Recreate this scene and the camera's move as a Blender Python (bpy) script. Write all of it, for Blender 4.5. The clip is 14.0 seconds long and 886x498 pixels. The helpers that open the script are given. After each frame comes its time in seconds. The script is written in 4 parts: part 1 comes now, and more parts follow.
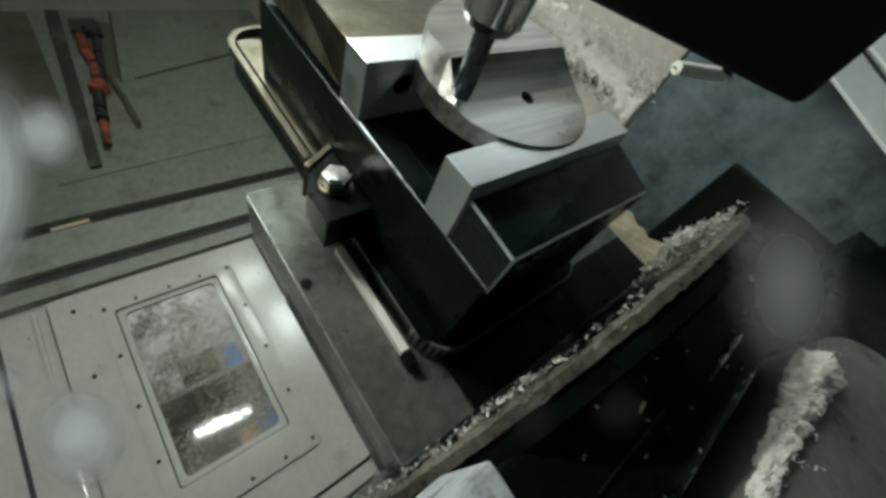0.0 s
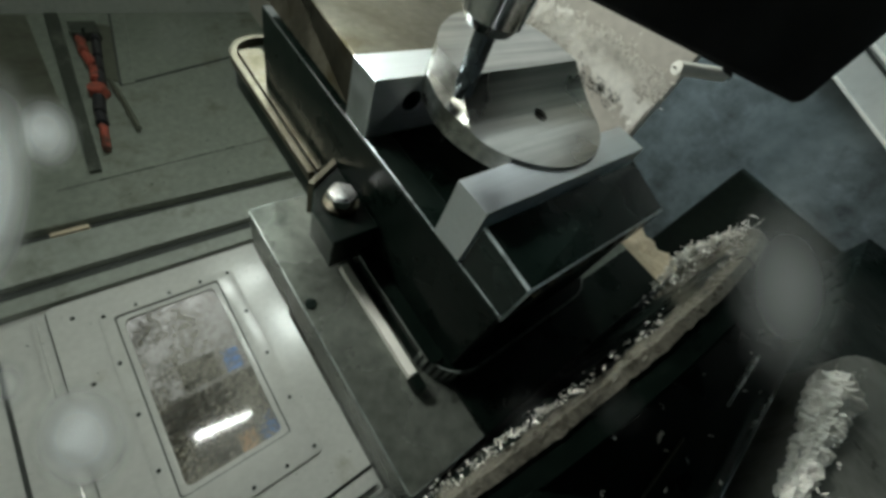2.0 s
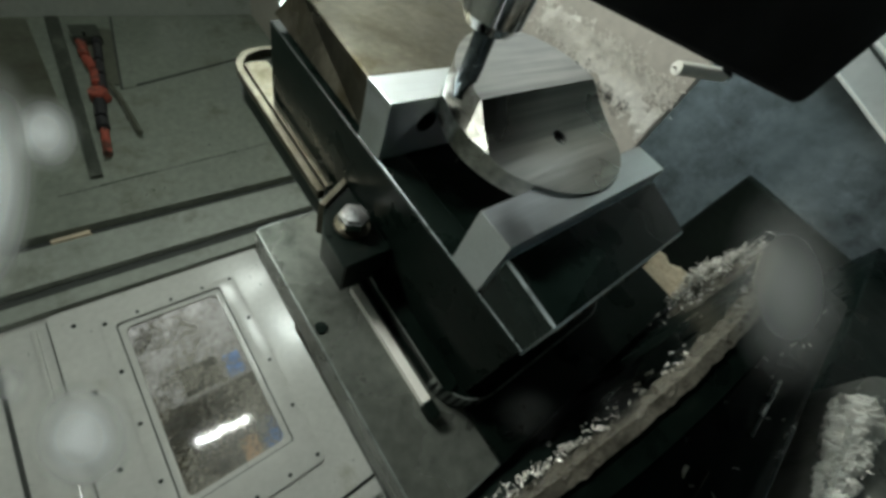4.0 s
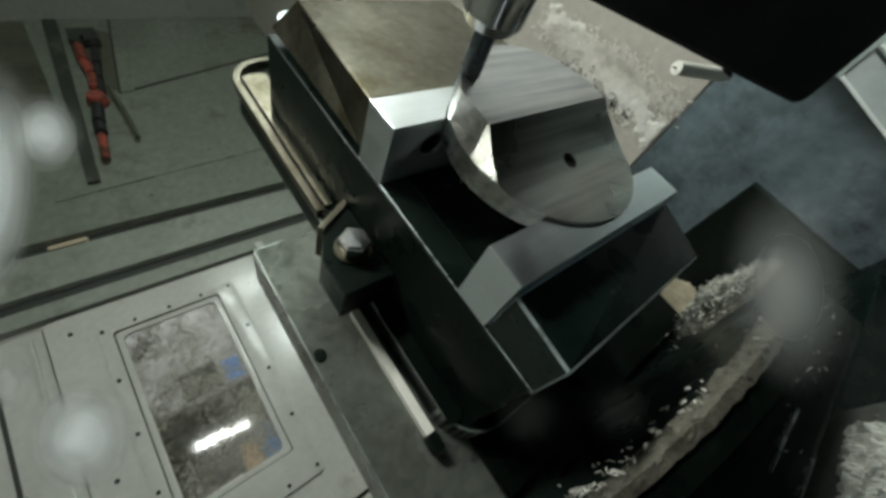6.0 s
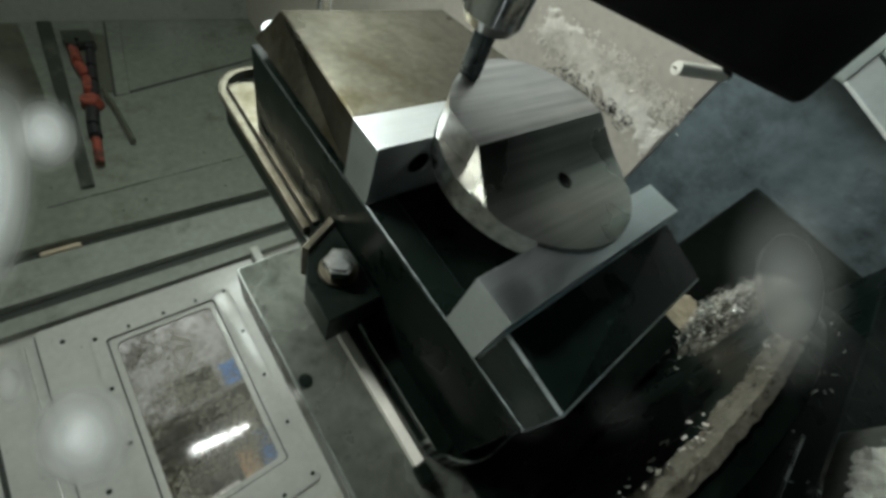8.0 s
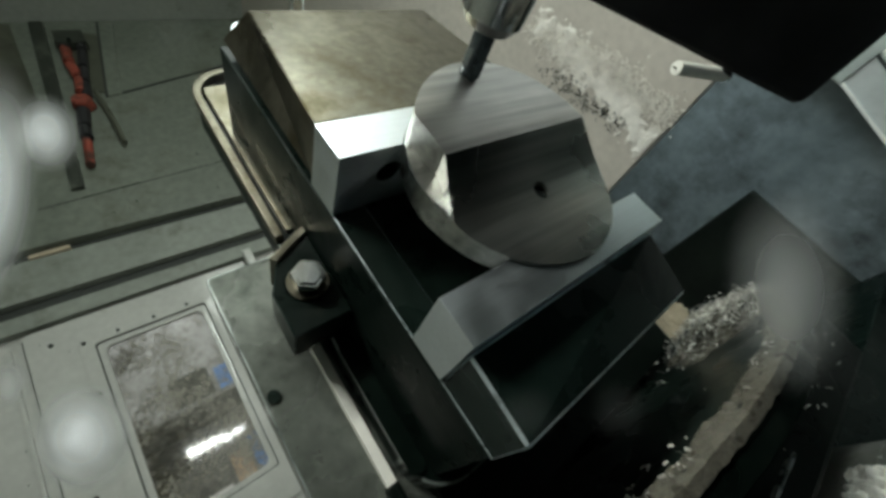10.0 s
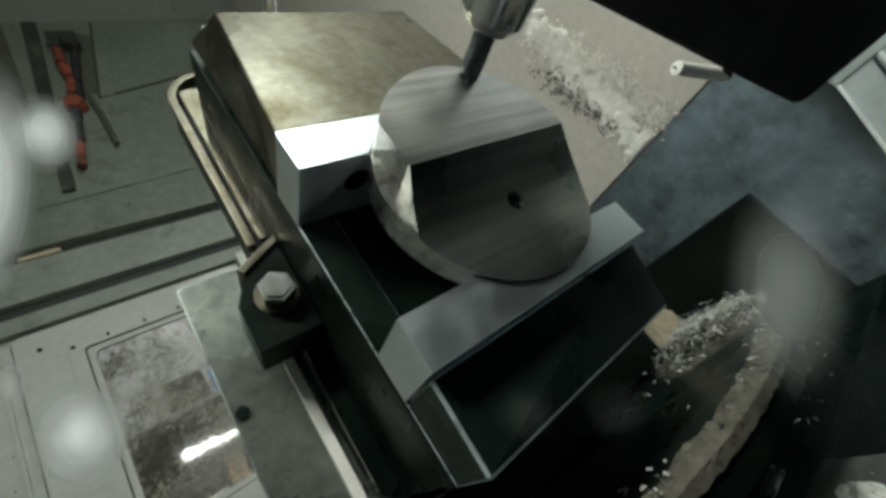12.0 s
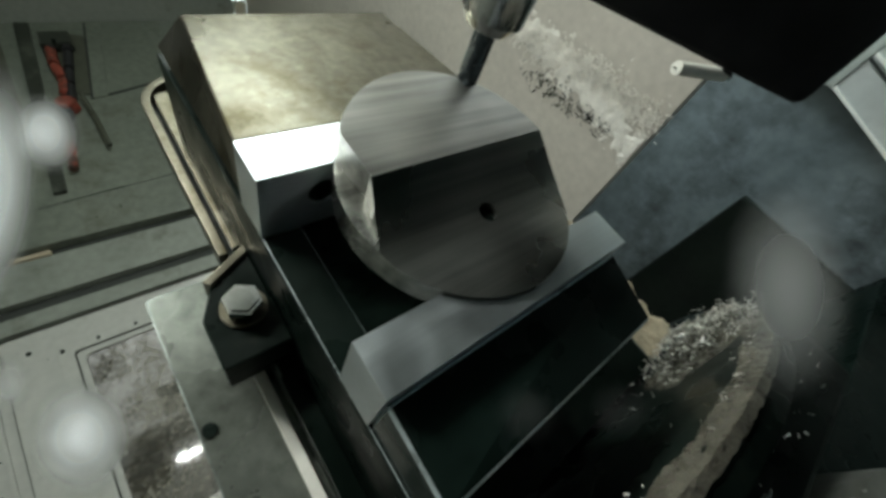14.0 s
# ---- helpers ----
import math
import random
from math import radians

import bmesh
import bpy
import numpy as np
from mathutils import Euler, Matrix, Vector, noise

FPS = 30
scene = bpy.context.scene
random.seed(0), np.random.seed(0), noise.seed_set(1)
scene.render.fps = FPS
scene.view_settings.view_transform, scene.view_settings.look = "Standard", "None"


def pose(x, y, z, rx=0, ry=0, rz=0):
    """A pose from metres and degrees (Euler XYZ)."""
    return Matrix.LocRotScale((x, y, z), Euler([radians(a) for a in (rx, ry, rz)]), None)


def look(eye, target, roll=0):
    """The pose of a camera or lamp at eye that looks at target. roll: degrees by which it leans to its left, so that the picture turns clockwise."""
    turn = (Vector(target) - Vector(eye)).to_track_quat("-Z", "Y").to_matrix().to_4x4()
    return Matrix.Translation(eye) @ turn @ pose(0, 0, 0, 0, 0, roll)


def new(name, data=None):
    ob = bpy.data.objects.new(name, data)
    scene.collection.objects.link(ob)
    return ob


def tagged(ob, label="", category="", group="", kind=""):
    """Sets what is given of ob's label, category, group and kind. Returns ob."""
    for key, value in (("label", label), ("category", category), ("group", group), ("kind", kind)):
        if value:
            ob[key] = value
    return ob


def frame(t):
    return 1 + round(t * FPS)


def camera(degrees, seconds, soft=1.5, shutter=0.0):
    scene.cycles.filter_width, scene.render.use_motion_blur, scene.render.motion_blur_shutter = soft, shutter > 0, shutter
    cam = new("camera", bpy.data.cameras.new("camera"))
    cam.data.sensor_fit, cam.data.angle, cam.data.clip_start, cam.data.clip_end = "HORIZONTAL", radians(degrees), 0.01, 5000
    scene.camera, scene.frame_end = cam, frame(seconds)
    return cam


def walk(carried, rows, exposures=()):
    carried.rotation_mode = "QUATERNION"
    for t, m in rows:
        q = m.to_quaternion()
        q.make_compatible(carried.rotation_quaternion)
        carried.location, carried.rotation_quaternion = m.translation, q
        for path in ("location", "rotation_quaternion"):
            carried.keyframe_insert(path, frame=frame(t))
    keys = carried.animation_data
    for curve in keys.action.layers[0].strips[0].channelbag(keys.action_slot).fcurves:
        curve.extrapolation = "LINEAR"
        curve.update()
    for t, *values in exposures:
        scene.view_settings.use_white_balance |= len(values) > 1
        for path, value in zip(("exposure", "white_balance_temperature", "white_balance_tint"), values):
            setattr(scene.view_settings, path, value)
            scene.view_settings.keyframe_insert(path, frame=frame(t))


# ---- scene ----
# the camera rides on the spindle head, which only shifts: it never turns
TURN = Matrix(((0.76241, 0.3453, -0.54726), (-0.30676, -0.55178, -0.77552), (-0.56975, 0.75915, -0.31476))).to_4x4()
HEAD_PATH = [
    (0.0, -0.1235, -0.1662, -0.1739),
    (0.5, -0.1198, -0.1661, -0.1722),
    (1.0, -0.1193, -0.1659, -0.1671),
    (1.5, -0.1190, -0.1657, -0.1621),
    (2.0, -0.1189, -0.1656, -0.1573),
    (2.5, -0.1186, -0.1656, -0.1521),
    (3.0, -0.1182, -0.1656, -0.1473),
    (5.5, -0.1111, -0.1656, -0.1241),
    (6.0, -0.1077, -0.1658, -0.1204),
    (6.5, -0.1043, -0.1659, -0.1170),
    (7.0, -0.1008, -0.1662, -0.1138),
    (7.5, -0.0968, -0.1664, -0.1109),
    (8.0, -0.0925, -0.1668, -0.1105),
    (10.5, -0.0680, -0.1673, -0.1111),
    (11.0, -0.0636, -0.1677, -0.1113),
    (11.5, -0.0588, -0.1682, -0.1116),
    (12.0, -0.0545, -0.1687, -0.1119),
    (12.5, -0.0499, -0.1692, -0.1121),
    (13.0, -0.0455, -0.1697, -0.1124),
    (13.5, -0.0411, -0.1700, -0.1124),
    (14.0, -0.0367, -0.1702, -0.1127),
]
cam = camera(98.1, 14.0, soft=3.4)
walk(cam, [(t, Matrix.Translation((x, y, z)) @ TURN) for t, x, y, z in HEAD_PATH])

# ---- light ----
world = bpy.data.worlds.new("shop")
scene.world = world
world.use_nodes = True
world.node_tree.nodes["Background"].inputs[0].default_value = (0.75, 0.85, 0.8, 1)
world.node_tree.nodes["Background"].inputs[1].default_value = 0.1
scene.view_settings.exposure = 0.3

# Places are written as (x along the jaws, y up, z out of the tombstone towards the spindle).
AX = Matrix(((1, 0, 0, 0), (0, 0, -1, 0), (0, 1, 0, 0), (0, 0, 0, 1)))


def at(x, y, z):
    return Vector((x, -z, y))


def area(name, place, target, sx, sy, watts, colour=(1, 1, 1)):
    lamp = bpy.data.lights.new(name, "AREA")
    lamp.shape, lamp.size, lamp.size_y, lamp.energy, lamp.color = "RECTANGLE", sx, sy, watts, colour
    ob = new(name, lamp)
    ob.matrix_world = look(at(*place), at(*target))
    return ob


area("work_light_glow", (-0.2, 0.37, 0.30), (0.0, 0.0, -0.3), 0.24, 0.03, 3.2, (0.95, 1.0, 0.93))
area("front_light_glow", (0.32, 0.75, 0.70), (0.12, 0.0, 0.0), 0.1, 0.5, 5.0, (0.89, 1.0, 0.94))
area("roof_light_glow", (0.2, 1.25, 0.68), (0.0, 0.42, -0.84), 0.26, 0.05, 2.6, (0.9, 1.0, 0.93))
# unseen fill lamp behind the guard panel, added to brighten the side wall
area("side_fill_glow", (0.69, 0.5, 0.38), (0.75, -0.3, 0.34), 0.28, 0.28, 7.5, (0.8, 0.95, 1.0))
area("shop_light_glow", (-0.2, 1.75, -1.25), (-0.15, 0.4, -1.6), 1.2, 0.2, 34.0, (1.0, 1.0, 0.97))

# ---- materials ----


def material(name, colour, rough=0.5, metal=0.0, spread=0.15, scale=30.0, grain=300.0, bump=0.1, dirt=None, dirt_scale=8.0,
             dirt_amount=0.5, brushed=None, rough_spread=0.15, shine=0.5):
    """A surface with mottling at two scales, patchy dirt and fine relief. brushed: stretch of the grain along x, y, z."""
    m = bpy.data.materials.new(name)
    m.use_nodes = True
    nt = m.node_tree
    n, link = nt.nodes, nt.links.new
    bsdf = n["Principled BSDF"]
    co = n.new("ShaderNodeTexCoord")
    mp = n.new("ShaderNodeMapping")
    link(co.outputs["Object"], mp.inputs[0])
    if brushed:
        mp.inputs["Scale"].default_value = brushed
    big = n.new("ShaderNodeTexNoise")
    big.inputs["Scale"].default_value, big.inputs["Detail"].default_value = scale, 5
    link(co.outputs["Object"], big.inputs[0])
    fine = n.new("ShaderNodeTexNoise")
    fine.inputs["Scale"].default_value, fine.inputs["Detail"].default_value = grain, 3
    link(mp.outputs[0], fine.inputs[0])
    mix = n.new("ShaderNodeMath")
    mix.operation = "ADD"
    link(big.outputs[0], mix.inputs[0])
    link(fine.outputs[0], mix.inputs[1])
    ramp = n.new("ShaderNodeMapRange")
    ramp.inputs[1].default_value, ramp.inputs[2].default_value = 0.6, 1.4
    ramp.inputs[3].default_value, ramp.inputs[4].default_value = 1 - spread, 1 + spread
    link(mix.outputs[0], ramp.inputs[0])
    tint = n.new("ShaderNodeVectorMath")
    tint.operation = "SCALE"
    tint.inputs[0].default_value = colour
    link(ramp.outputs[0], tint.inputs["Scale"])
    last = tint.outputs[0]
    if dirt:
        spots = n.new("ShaderNodeTexNoise")
        spots.inputs["Scale"].default_value, spots.inputs["Detail"].default_value = dirt_scale, 8
        spots.inputs["Roughness"].default_value = 0.7
        link(co.outputs["Object"], spots.inputs[0])
        cut = n.new("ShaderNodeMapRange")
        cut.inputs[1].default_value, cut.inputs[2].default_value = 0.62 - 0.2 * dirt_amount, 0.72 - 0.1 * dirt_amount
        link(spots.outputs[0], cut.inputs[0])
        over = n.new("ShaderNodeMix")
        over.data_type = "RGBA"
        link(cut.outputs[0], over.inputs[0])
        link(last, over.inputs[6])
        over.inputs[7].default_value = (*dirt, 1)
        last = over.outputs[2]
    link(last, bsdf.inputs["Base Color"])
    rr = n.new("ShaderNodeMapRange")
    rr.inputs[1].default_value, rr.inputs[2].default_value = 0.3, 0.7
    rr.inputs[3].default_value, rr.inputs[4].default_value = max(0.03, rough - rough_spread), min(1, rough + rough_spread)
    link(big.outputs[0], rr.inputs[0])
    link(rr.outputs[0], bsdf.inputs["Roughness"])
    bsdf.inputs["Metallic"].default_value = metal
    bsdf.inputs["Specular IOR Level"].default_value = shine
    if bump:
        b = n.new("ShaderNodeBump")
        b.inputs["Strength"].default_value, b.inputs["Distance"].default_value = bump, 0.001
        link(fine.outputs[0], b.inputs["Height"])
        link(b.outputs[0], bsdf.inputs["Normal"])
    return m


PAINT = material("enclosure_paint", (0.4, 0.425, 0.385), 0.45, 0, 0.14, 5, 60, 0.05, (0.22, 0.22, 0.17), 6, 0.12)
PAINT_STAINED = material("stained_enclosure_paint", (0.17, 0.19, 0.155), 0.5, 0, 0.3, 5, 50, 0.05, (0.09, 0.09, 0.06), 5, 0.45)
PAINT_BLUE = material("wet_blue_grey_paint", (0.19, 0.225, 0.235), 0.36, 0, 0.35, 3, 40, 0.05, (0.06, 0.072, 0.072), 4, 0.55)
# darker copy of the enclosure paint for the lip and the header
PAINT_LIP = material("darker_lip_paint", (0.25, 0.27, 0.235), 0.45, 0, 0.2, 6, 60, 0.05, (0.14, 0.145, 0.115), 7, 0.4)
PANEL = material("grimy_beige_panel", (0.58, 0.54, 0.48), 0.5, 0, 0.15, 6, 80, 0.08)
DOOR = material("door_paint", (0.52, 0.525, 0.49), 0.2, 0, 0.1, 8, 70, 0.03, (0.4, 0.39, 0.33), 9, 0.14, None, 0.05)
RAIL_DARK = material("grimy_green_rail", (0.03, 0.036, 0.026), 0.6, 0, 0.4, 14, 80, 0.1, (0.075, 0.085, 0.065), 12, 0.45)
# near-black olive that paints shade on the right-hand wall
OLIVE_SHADE = material("olive_shade_paint", (0.008, 0.0125, 0.0085), 0.6, 0, 0.4, 8, 60, 0.1, (0.006, 0.007, 0.006), 7, 0.5, shine=0.2)
# darker olive than the upper wall, with darker patches
PAINT_DARK = material("dark_olive_paint", (0.085, 0.09, 0.065), 0.5, 0, 0.3, 6, 50, 0.05, (0.05, 0.05, 0.034), 8, 0.5)
GASKET = material("dark_gasket", (0.035, 0.04, 0.035), 0.7, 0, 0.3, 40)
ALU = material("milled_aluminium", (0.76, 0.8, 0.83), 0.36, 1, 0.08, 60, 1.0, 0.06, None, 8, 0.5, (12, 500, 500), 0.08)
PART_MATT = material("matt_milled_aluminium", (0.42, 0.415, 0.39), 0.42, 1, 0.5, 12, 1.0, 0.3, None, 8, 0.5, (8, 200, 200), 0.1)
PART_ALU = material("workpiece_aluminium", (0.37, 0.375, 0.35), 0.26, 1, 0.75, 9, 1.0, 0.4, None, 8, 0.5, (5, 170, 170), 0.12)
STEEL = material("oily_ground_steel", (0.14, 0.13, 0.1), 0.39, 1, 0.4, 12, 160, 0.06, (0.07, 0.06, 0.034), 26, 0.7)
GALV = material("bright_zinc_plate", (0.55, 0.58, 0.62), 0.35, 0.2, 0.25, 40, 200, 0.1, (0.2, 0.19, 0.16), 45, 0.4)
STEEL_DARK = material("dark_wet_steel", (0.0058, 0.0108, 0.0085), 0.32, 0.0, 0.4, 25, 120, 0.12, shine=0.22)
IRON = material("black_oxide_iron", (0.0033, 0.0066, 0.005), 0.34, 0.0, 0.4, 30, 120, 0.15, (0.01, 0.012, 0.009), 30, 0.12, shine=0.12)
PLATE = material("wet_stained_steel_plate", (0.155, 0.168, 0.146), 0.3, 0.4, 0.45, 12, 110, 0.12, (0.035, 0.05, 0.036), 15, 0.7)
HOUSING = material("wet_grey_cast_housing", (0.2, 0.2, 0.18), 0.4, 0.15, 0.3, 14, 90, 0.15, (0.08, 0.08, 0.065), 22, 0.5)
# pale bevel faces that paint a highlight along plate and flange edges
JAW_EDGE = material("dull_edge_glint", (0.2, 0.225, 0.21), 0.4, 0.4, 0.3, 60, 300, 0.05, (0.03, 0.036, 0.032), 40, 0.55)
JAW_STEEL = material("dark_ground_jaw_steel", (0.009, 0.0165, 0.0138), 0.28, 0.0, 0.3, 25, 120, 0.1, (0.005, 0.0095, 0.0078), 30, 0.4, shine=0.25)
# paints edge highlights on moving jaw and bed rails; also the heel's metal
EDGE = material("bright_glint_metal", (0.72, 0.8, 0.83), 0.38, 0.7, 0.25, 60, 300, 0.05, (0.1, 0.11, 0.1), 45, 0.2)
CHROME = material("bright_steel", (0.75, 0.75, 0.74), 0.2, 1, 0.1, 60, 300, 0.08)
CARBIDE = material("coated_carbide", (0.1, 0.12, 0.13), 0.25, 0.8, 0.2, 80, 500, 0.1)
BLACK = material("black_housing", (0.006, 0.006, 0.007), 0.85, 0, 0.2, 30, 200, 0.05)
CHIP = material("aluminium_swarf", (0.8, 0.78, 0.73), 0.4, 0.55, 0.2, 200, 900, 0.1)
DUST = material("dried_chip_dust", (0.88, 0.85, 0.79), 0.75, 0.0, 0.15, 100, 500, 0.2)
SLUDGE = material("chip_sludge", (0.135, 0.125, 0.1), 0.36, 0.1, 0.45, 120, 500, 0.8, (0.035, 0.033, 0.026), 34, 0.75)
IVORY = material("ivory_plastic", (0.88, 0.86, 0.79), 0.45, 0, 0.06, 60, 300, 0.03)
RED = material("orange_red_grip", (0.33, 0.07, 0.045), 0.5, 0, 0.3, 60, 300, 0.1, (0.03, 0.026, 0.018), 24, 0.85)
GRIP_DARK = material("black_grip", (0.02, 0.02, 0.022), 0.5, 0, 0.3, 60, 300, 0.1)
TAN = material("dried_coolant_crust", (0.5, 0.42, 0.3), 0.7, 0, 0.25, 60, 400, 0.5)
SHOP_WALL = material("shop_wall", (0.5, 0.5, 0.48), 0.8, 0, 0.15, 3, 30, 0.05)
SHOP_BLUE = material("blue_bin_plastic", (0.08, 0.2, 0.45), 0.5, 0, 0.15, 20, 100, 0.05)
SHOP_GREY = material("grey_cabinet_paint", (0.2, 0.21, 0.2), 0.5, 0, 0.2, 10, 60, 0.05)
SHOP_CARD = material("cardboard", (0.55, 0.38, 0.24), 0.8, 0, 0.15, 20, 100, 0.05)
SHOP_WHITE = material("white_paper", (0.8, 0.8, 0.78), 0.7, 0, 0.05, 20, 100, 0.02)

# the window's polycarbonate: clear, scratched and crusted with fine chips
GLASS = bpy.data.materials.new("chip_crusted_glazing")
GLASS.use_nodes = True
nt = GLASS.node_tree
nodes, link = nt.nodes, nt.links.new
g_out, g_co = nodes["Material Output"], nodes.new("ShaderNodeTexCoord")
g_gloss, g_clear, g_film = nodes.new("ShaderNodeBsdfGlossy"), nodes.new("ShaderNodeBsdfTransparent"), nodes.new("ShaderNodeBsdfDiffuse")
g_gloss.inputs["Roughness"].default_value = 0.06
g_fr, g_mix, g_mix2 = nodes.new("ShaderNodeFresnel"), nodes.new("ShaderNodeMixShader"), nodes.new("ShaderNodeMixShader")
g_fr.inputs[0].default_value = 1.5
g_tone = nodes.new("ShaderNodeValToRGB")
g_tone.color_ramp.elements[0].position, g_tone.color_ramp.elements[1].position = 0.42, 0.56
g_tone.color_ramp.elements[0].color, g_tone.color_ramp.elements[1].color = (0.07, 0.064, 0.044, 1), (0.3, 0.29, 0.25, 1)
g_n1, g_n2, g_add, g_cut = nodes.new("ShaderNodeTexNoise"), nodes.new("ShaderNodeTexNoise"), nodes.new("ShaderNodeMath"), nodes.new("ShaderNodeMapRange")
g_n1.inputs["Scale"].default_value, g_n2.inputs["Scale"].default_value = 9.0, 90.0
g_n1.inputs["Detail"].default_value, g_n2.inputs["Detail"].default_value = 3, 4
g_cut.inputs[1].default_value, g_cut.inputs[2].default_value, g_cut.inputs[3].default_value, g_cut.inputs[4].default_value = 0.88, 1.26, 0.14, 0.86
for nn in (g_n1, g_n2):
    link(g_co.outputs["Object"], nn.inputs[0])
g_n3 = nodes.new("ShaderNodeTexNoise")
g_n3.inputs["Scale"].default_value, g_n3.inputs["Detail"].default_value = 5.0, 7
link(g_co.outputs["Object"], g_n3.inputs[0])
g_n4, g_sep, g_lean, g_sum, g_side = (nodes.new("ShaderNode" + k) for k in ("TexNoise", "SeparateXYZ", "Math", "Math", "Math"))
g_n4.inputs["Scale"].default_value, g_n4.inputs["Detail"].default_value = 130.0, 3
link(g_co.outputs["Object"], g_n4.inputs[0])
link(g_co.outputs["Object"], g_sep.inputs[0])
# the crust thickens towards the hinge side
g_lean.operation, g_lean.inputs[1].default_value, g_lean.inputs[2].default_value = "MULTIPLY_ADD", 1.7, -0.38
link(g_sep.outputs[0], g_lean.inputs[0])
link(g_n3.outputs[0], g_sum.inputs[0])
link(g_lean.outputs[0], g_sum.inputs[1])
link(g_n4.outputs[0], g_side.inputs[0])
link(g_sum.outputs[0], g_side.inputs[1])
link(g_side.outputs[0], g_tone.inputs[0])
link(g_tone.outputs[0], g_film.inputs[0])
link(g_n1.outputs[0], g_add.inputs[0])
link(g_n2.outputs[0], g_add.inputs[1])
link(g_add.outputs[0], g_cut.inputs[0])
link(g_fr.outputs[0], g_mix.inputs[0])
link(g_clear.outputs[0], g_mix.inputs[1])
link(g_gloss.outputs[0], g_mix.inputs[2])
link(g_cut.outputs[0], g_mix2.inputs[0])
link(g_mix.outputs[0], g_mix2.inputs[1])
link(g_film.outputs[0], g_mix2.inputs[2])
link(g_mix2.outputs[0], g_out.inputs[0])



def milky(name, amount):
    """Out-of-focus water, and glare: clear at its rim, milky at its middle."""
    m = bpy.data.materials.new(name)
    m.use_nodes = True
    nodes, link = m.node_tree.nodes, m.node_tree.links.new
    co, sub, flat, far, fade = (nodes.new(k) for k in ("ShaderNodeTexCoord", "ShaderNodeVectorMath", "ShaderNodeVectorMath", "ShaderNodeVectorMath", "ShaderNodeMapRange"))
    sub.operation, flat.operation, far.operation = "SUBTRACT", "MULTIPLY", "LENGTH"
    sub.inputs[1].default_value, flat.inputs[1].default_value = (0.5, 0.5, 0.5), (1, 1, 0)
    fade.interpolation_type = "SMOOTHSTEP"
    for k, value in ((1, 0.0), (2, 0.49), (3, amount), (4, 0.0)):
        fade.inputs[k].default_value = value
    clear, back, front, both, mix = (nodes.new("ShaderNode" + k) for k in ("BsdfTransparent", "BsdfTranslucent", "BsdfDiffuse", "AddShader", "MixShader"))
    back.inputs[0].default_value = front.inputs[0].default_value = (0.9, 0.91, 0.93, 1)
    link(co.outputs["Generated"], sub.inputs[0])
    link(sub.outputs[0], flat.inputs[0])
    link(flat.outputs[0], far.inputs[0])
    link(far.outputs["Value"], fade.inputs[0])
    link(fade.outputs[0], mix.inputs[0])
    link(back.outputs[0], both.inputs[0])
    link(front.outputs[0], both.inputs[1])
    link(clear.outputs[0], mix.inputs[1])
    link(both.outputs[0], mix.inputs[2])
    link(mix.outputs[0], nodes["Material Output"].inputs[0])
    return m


DROP, DROP_THIN, DROP_THICK = milky("milky_water_drop", 0.27), milky("thin_water_drop", 0.022), milky("thick_drop_and_glare", 0.82)

LAMP = bpy.data.materials.new("lamp_tube_glow")
LAMP.use_nodes = True
LAMP.node_tree.nodes["Principled BSDF"].inputs["Emission Color"].default_value = (1, 1, 0.95, 1)
LAMP.node_tree.nodes["Principled BSDF"].inputs["Emission Strength"].default_value = 2

# weak glow of the added panel that jaws and workpiece reflect
FILL_GLOW = bpy.data.materials.new("dim_fill_glow")
FILL_GLOW.use_nodes = True
FILL_GLOW.node_tree.nodes["Principled BSDF"].inputs["Emission Color"].default_value = (0.85, 0.97, 1, 1)
FILL_GLOW.node_tree.nodes["Principled BSDF"].inputs["Emission Strength"].default_value = 0.5

# ---- mesh helpers (all in x, y up, z out) ----


ROOTS = {}
# what hangs on the upper wall is drawn on a sheet 0.64 m behind the vise; FAR carries it to the wall itself
FAR = Matrix.Translation((-0.1008, -0.1138, 0.1662)) @ Matrix.Scale(1.2, 4) @ Matrix.Translation((0.1008, 0.1138, -0.1662))


def part(name, bm, mat, parent=None, label="", smooth=False, edge=None):
    """Links a bmesh as one mesh, under a thing or a part of it."""
    me = bpy.data.meshes.new(name)
    bm.transform(AX)
    root = ROOTS.get(parent.name) if parent is not None else None
    if root is not None:
        bm.transform(Matrix.Translation(-root))
    bm.to_mesh(me)
    bm.free()
    me.materials.append(mat)
    me.materials.append(edge or mat)
    if smooth:
        me.polygons.foreach_set("use_smooth", [True] * len(me.polygons))
        me.set_sharp_from_angle(angle=radians(35))
    ob = new(name, me)
    if parent is not None:
        ob.parent = parent
        ROOTS[ob.name] = root
    return tagged(ob, label)


def thing(name, base, label, category, group="", kind=""):
    """An Empty at the thing's base; its parts go under it."""
    ob = new(name)
    ob.empty_display_size = 0.02
    ob.location = at(*base)
    ROOTS[ob.name] = at(*base)
    return tagged(ob, label, category, group, kind)


def box(x0, x1, y0, y1, z0, z1, bevel=0.0, seg=2):
    bm = bmesh.new()
    bmesh.ops.create_cube(bm, size=1)
    for v in bm.verts:
        v.co = (x0 if v.co.x < 0 else x1, y0 if v.co.y < 0 else y1, z0 if v.co.z < 0 else z1)
    if bevel:
        for f in bmesh.ops.bevel(bm, geom=bm.edges[:], offset=bevel, segments=seg, profile=0.7, affect="EDGES")["faces"]:
            f.material_index = 1
    return bm


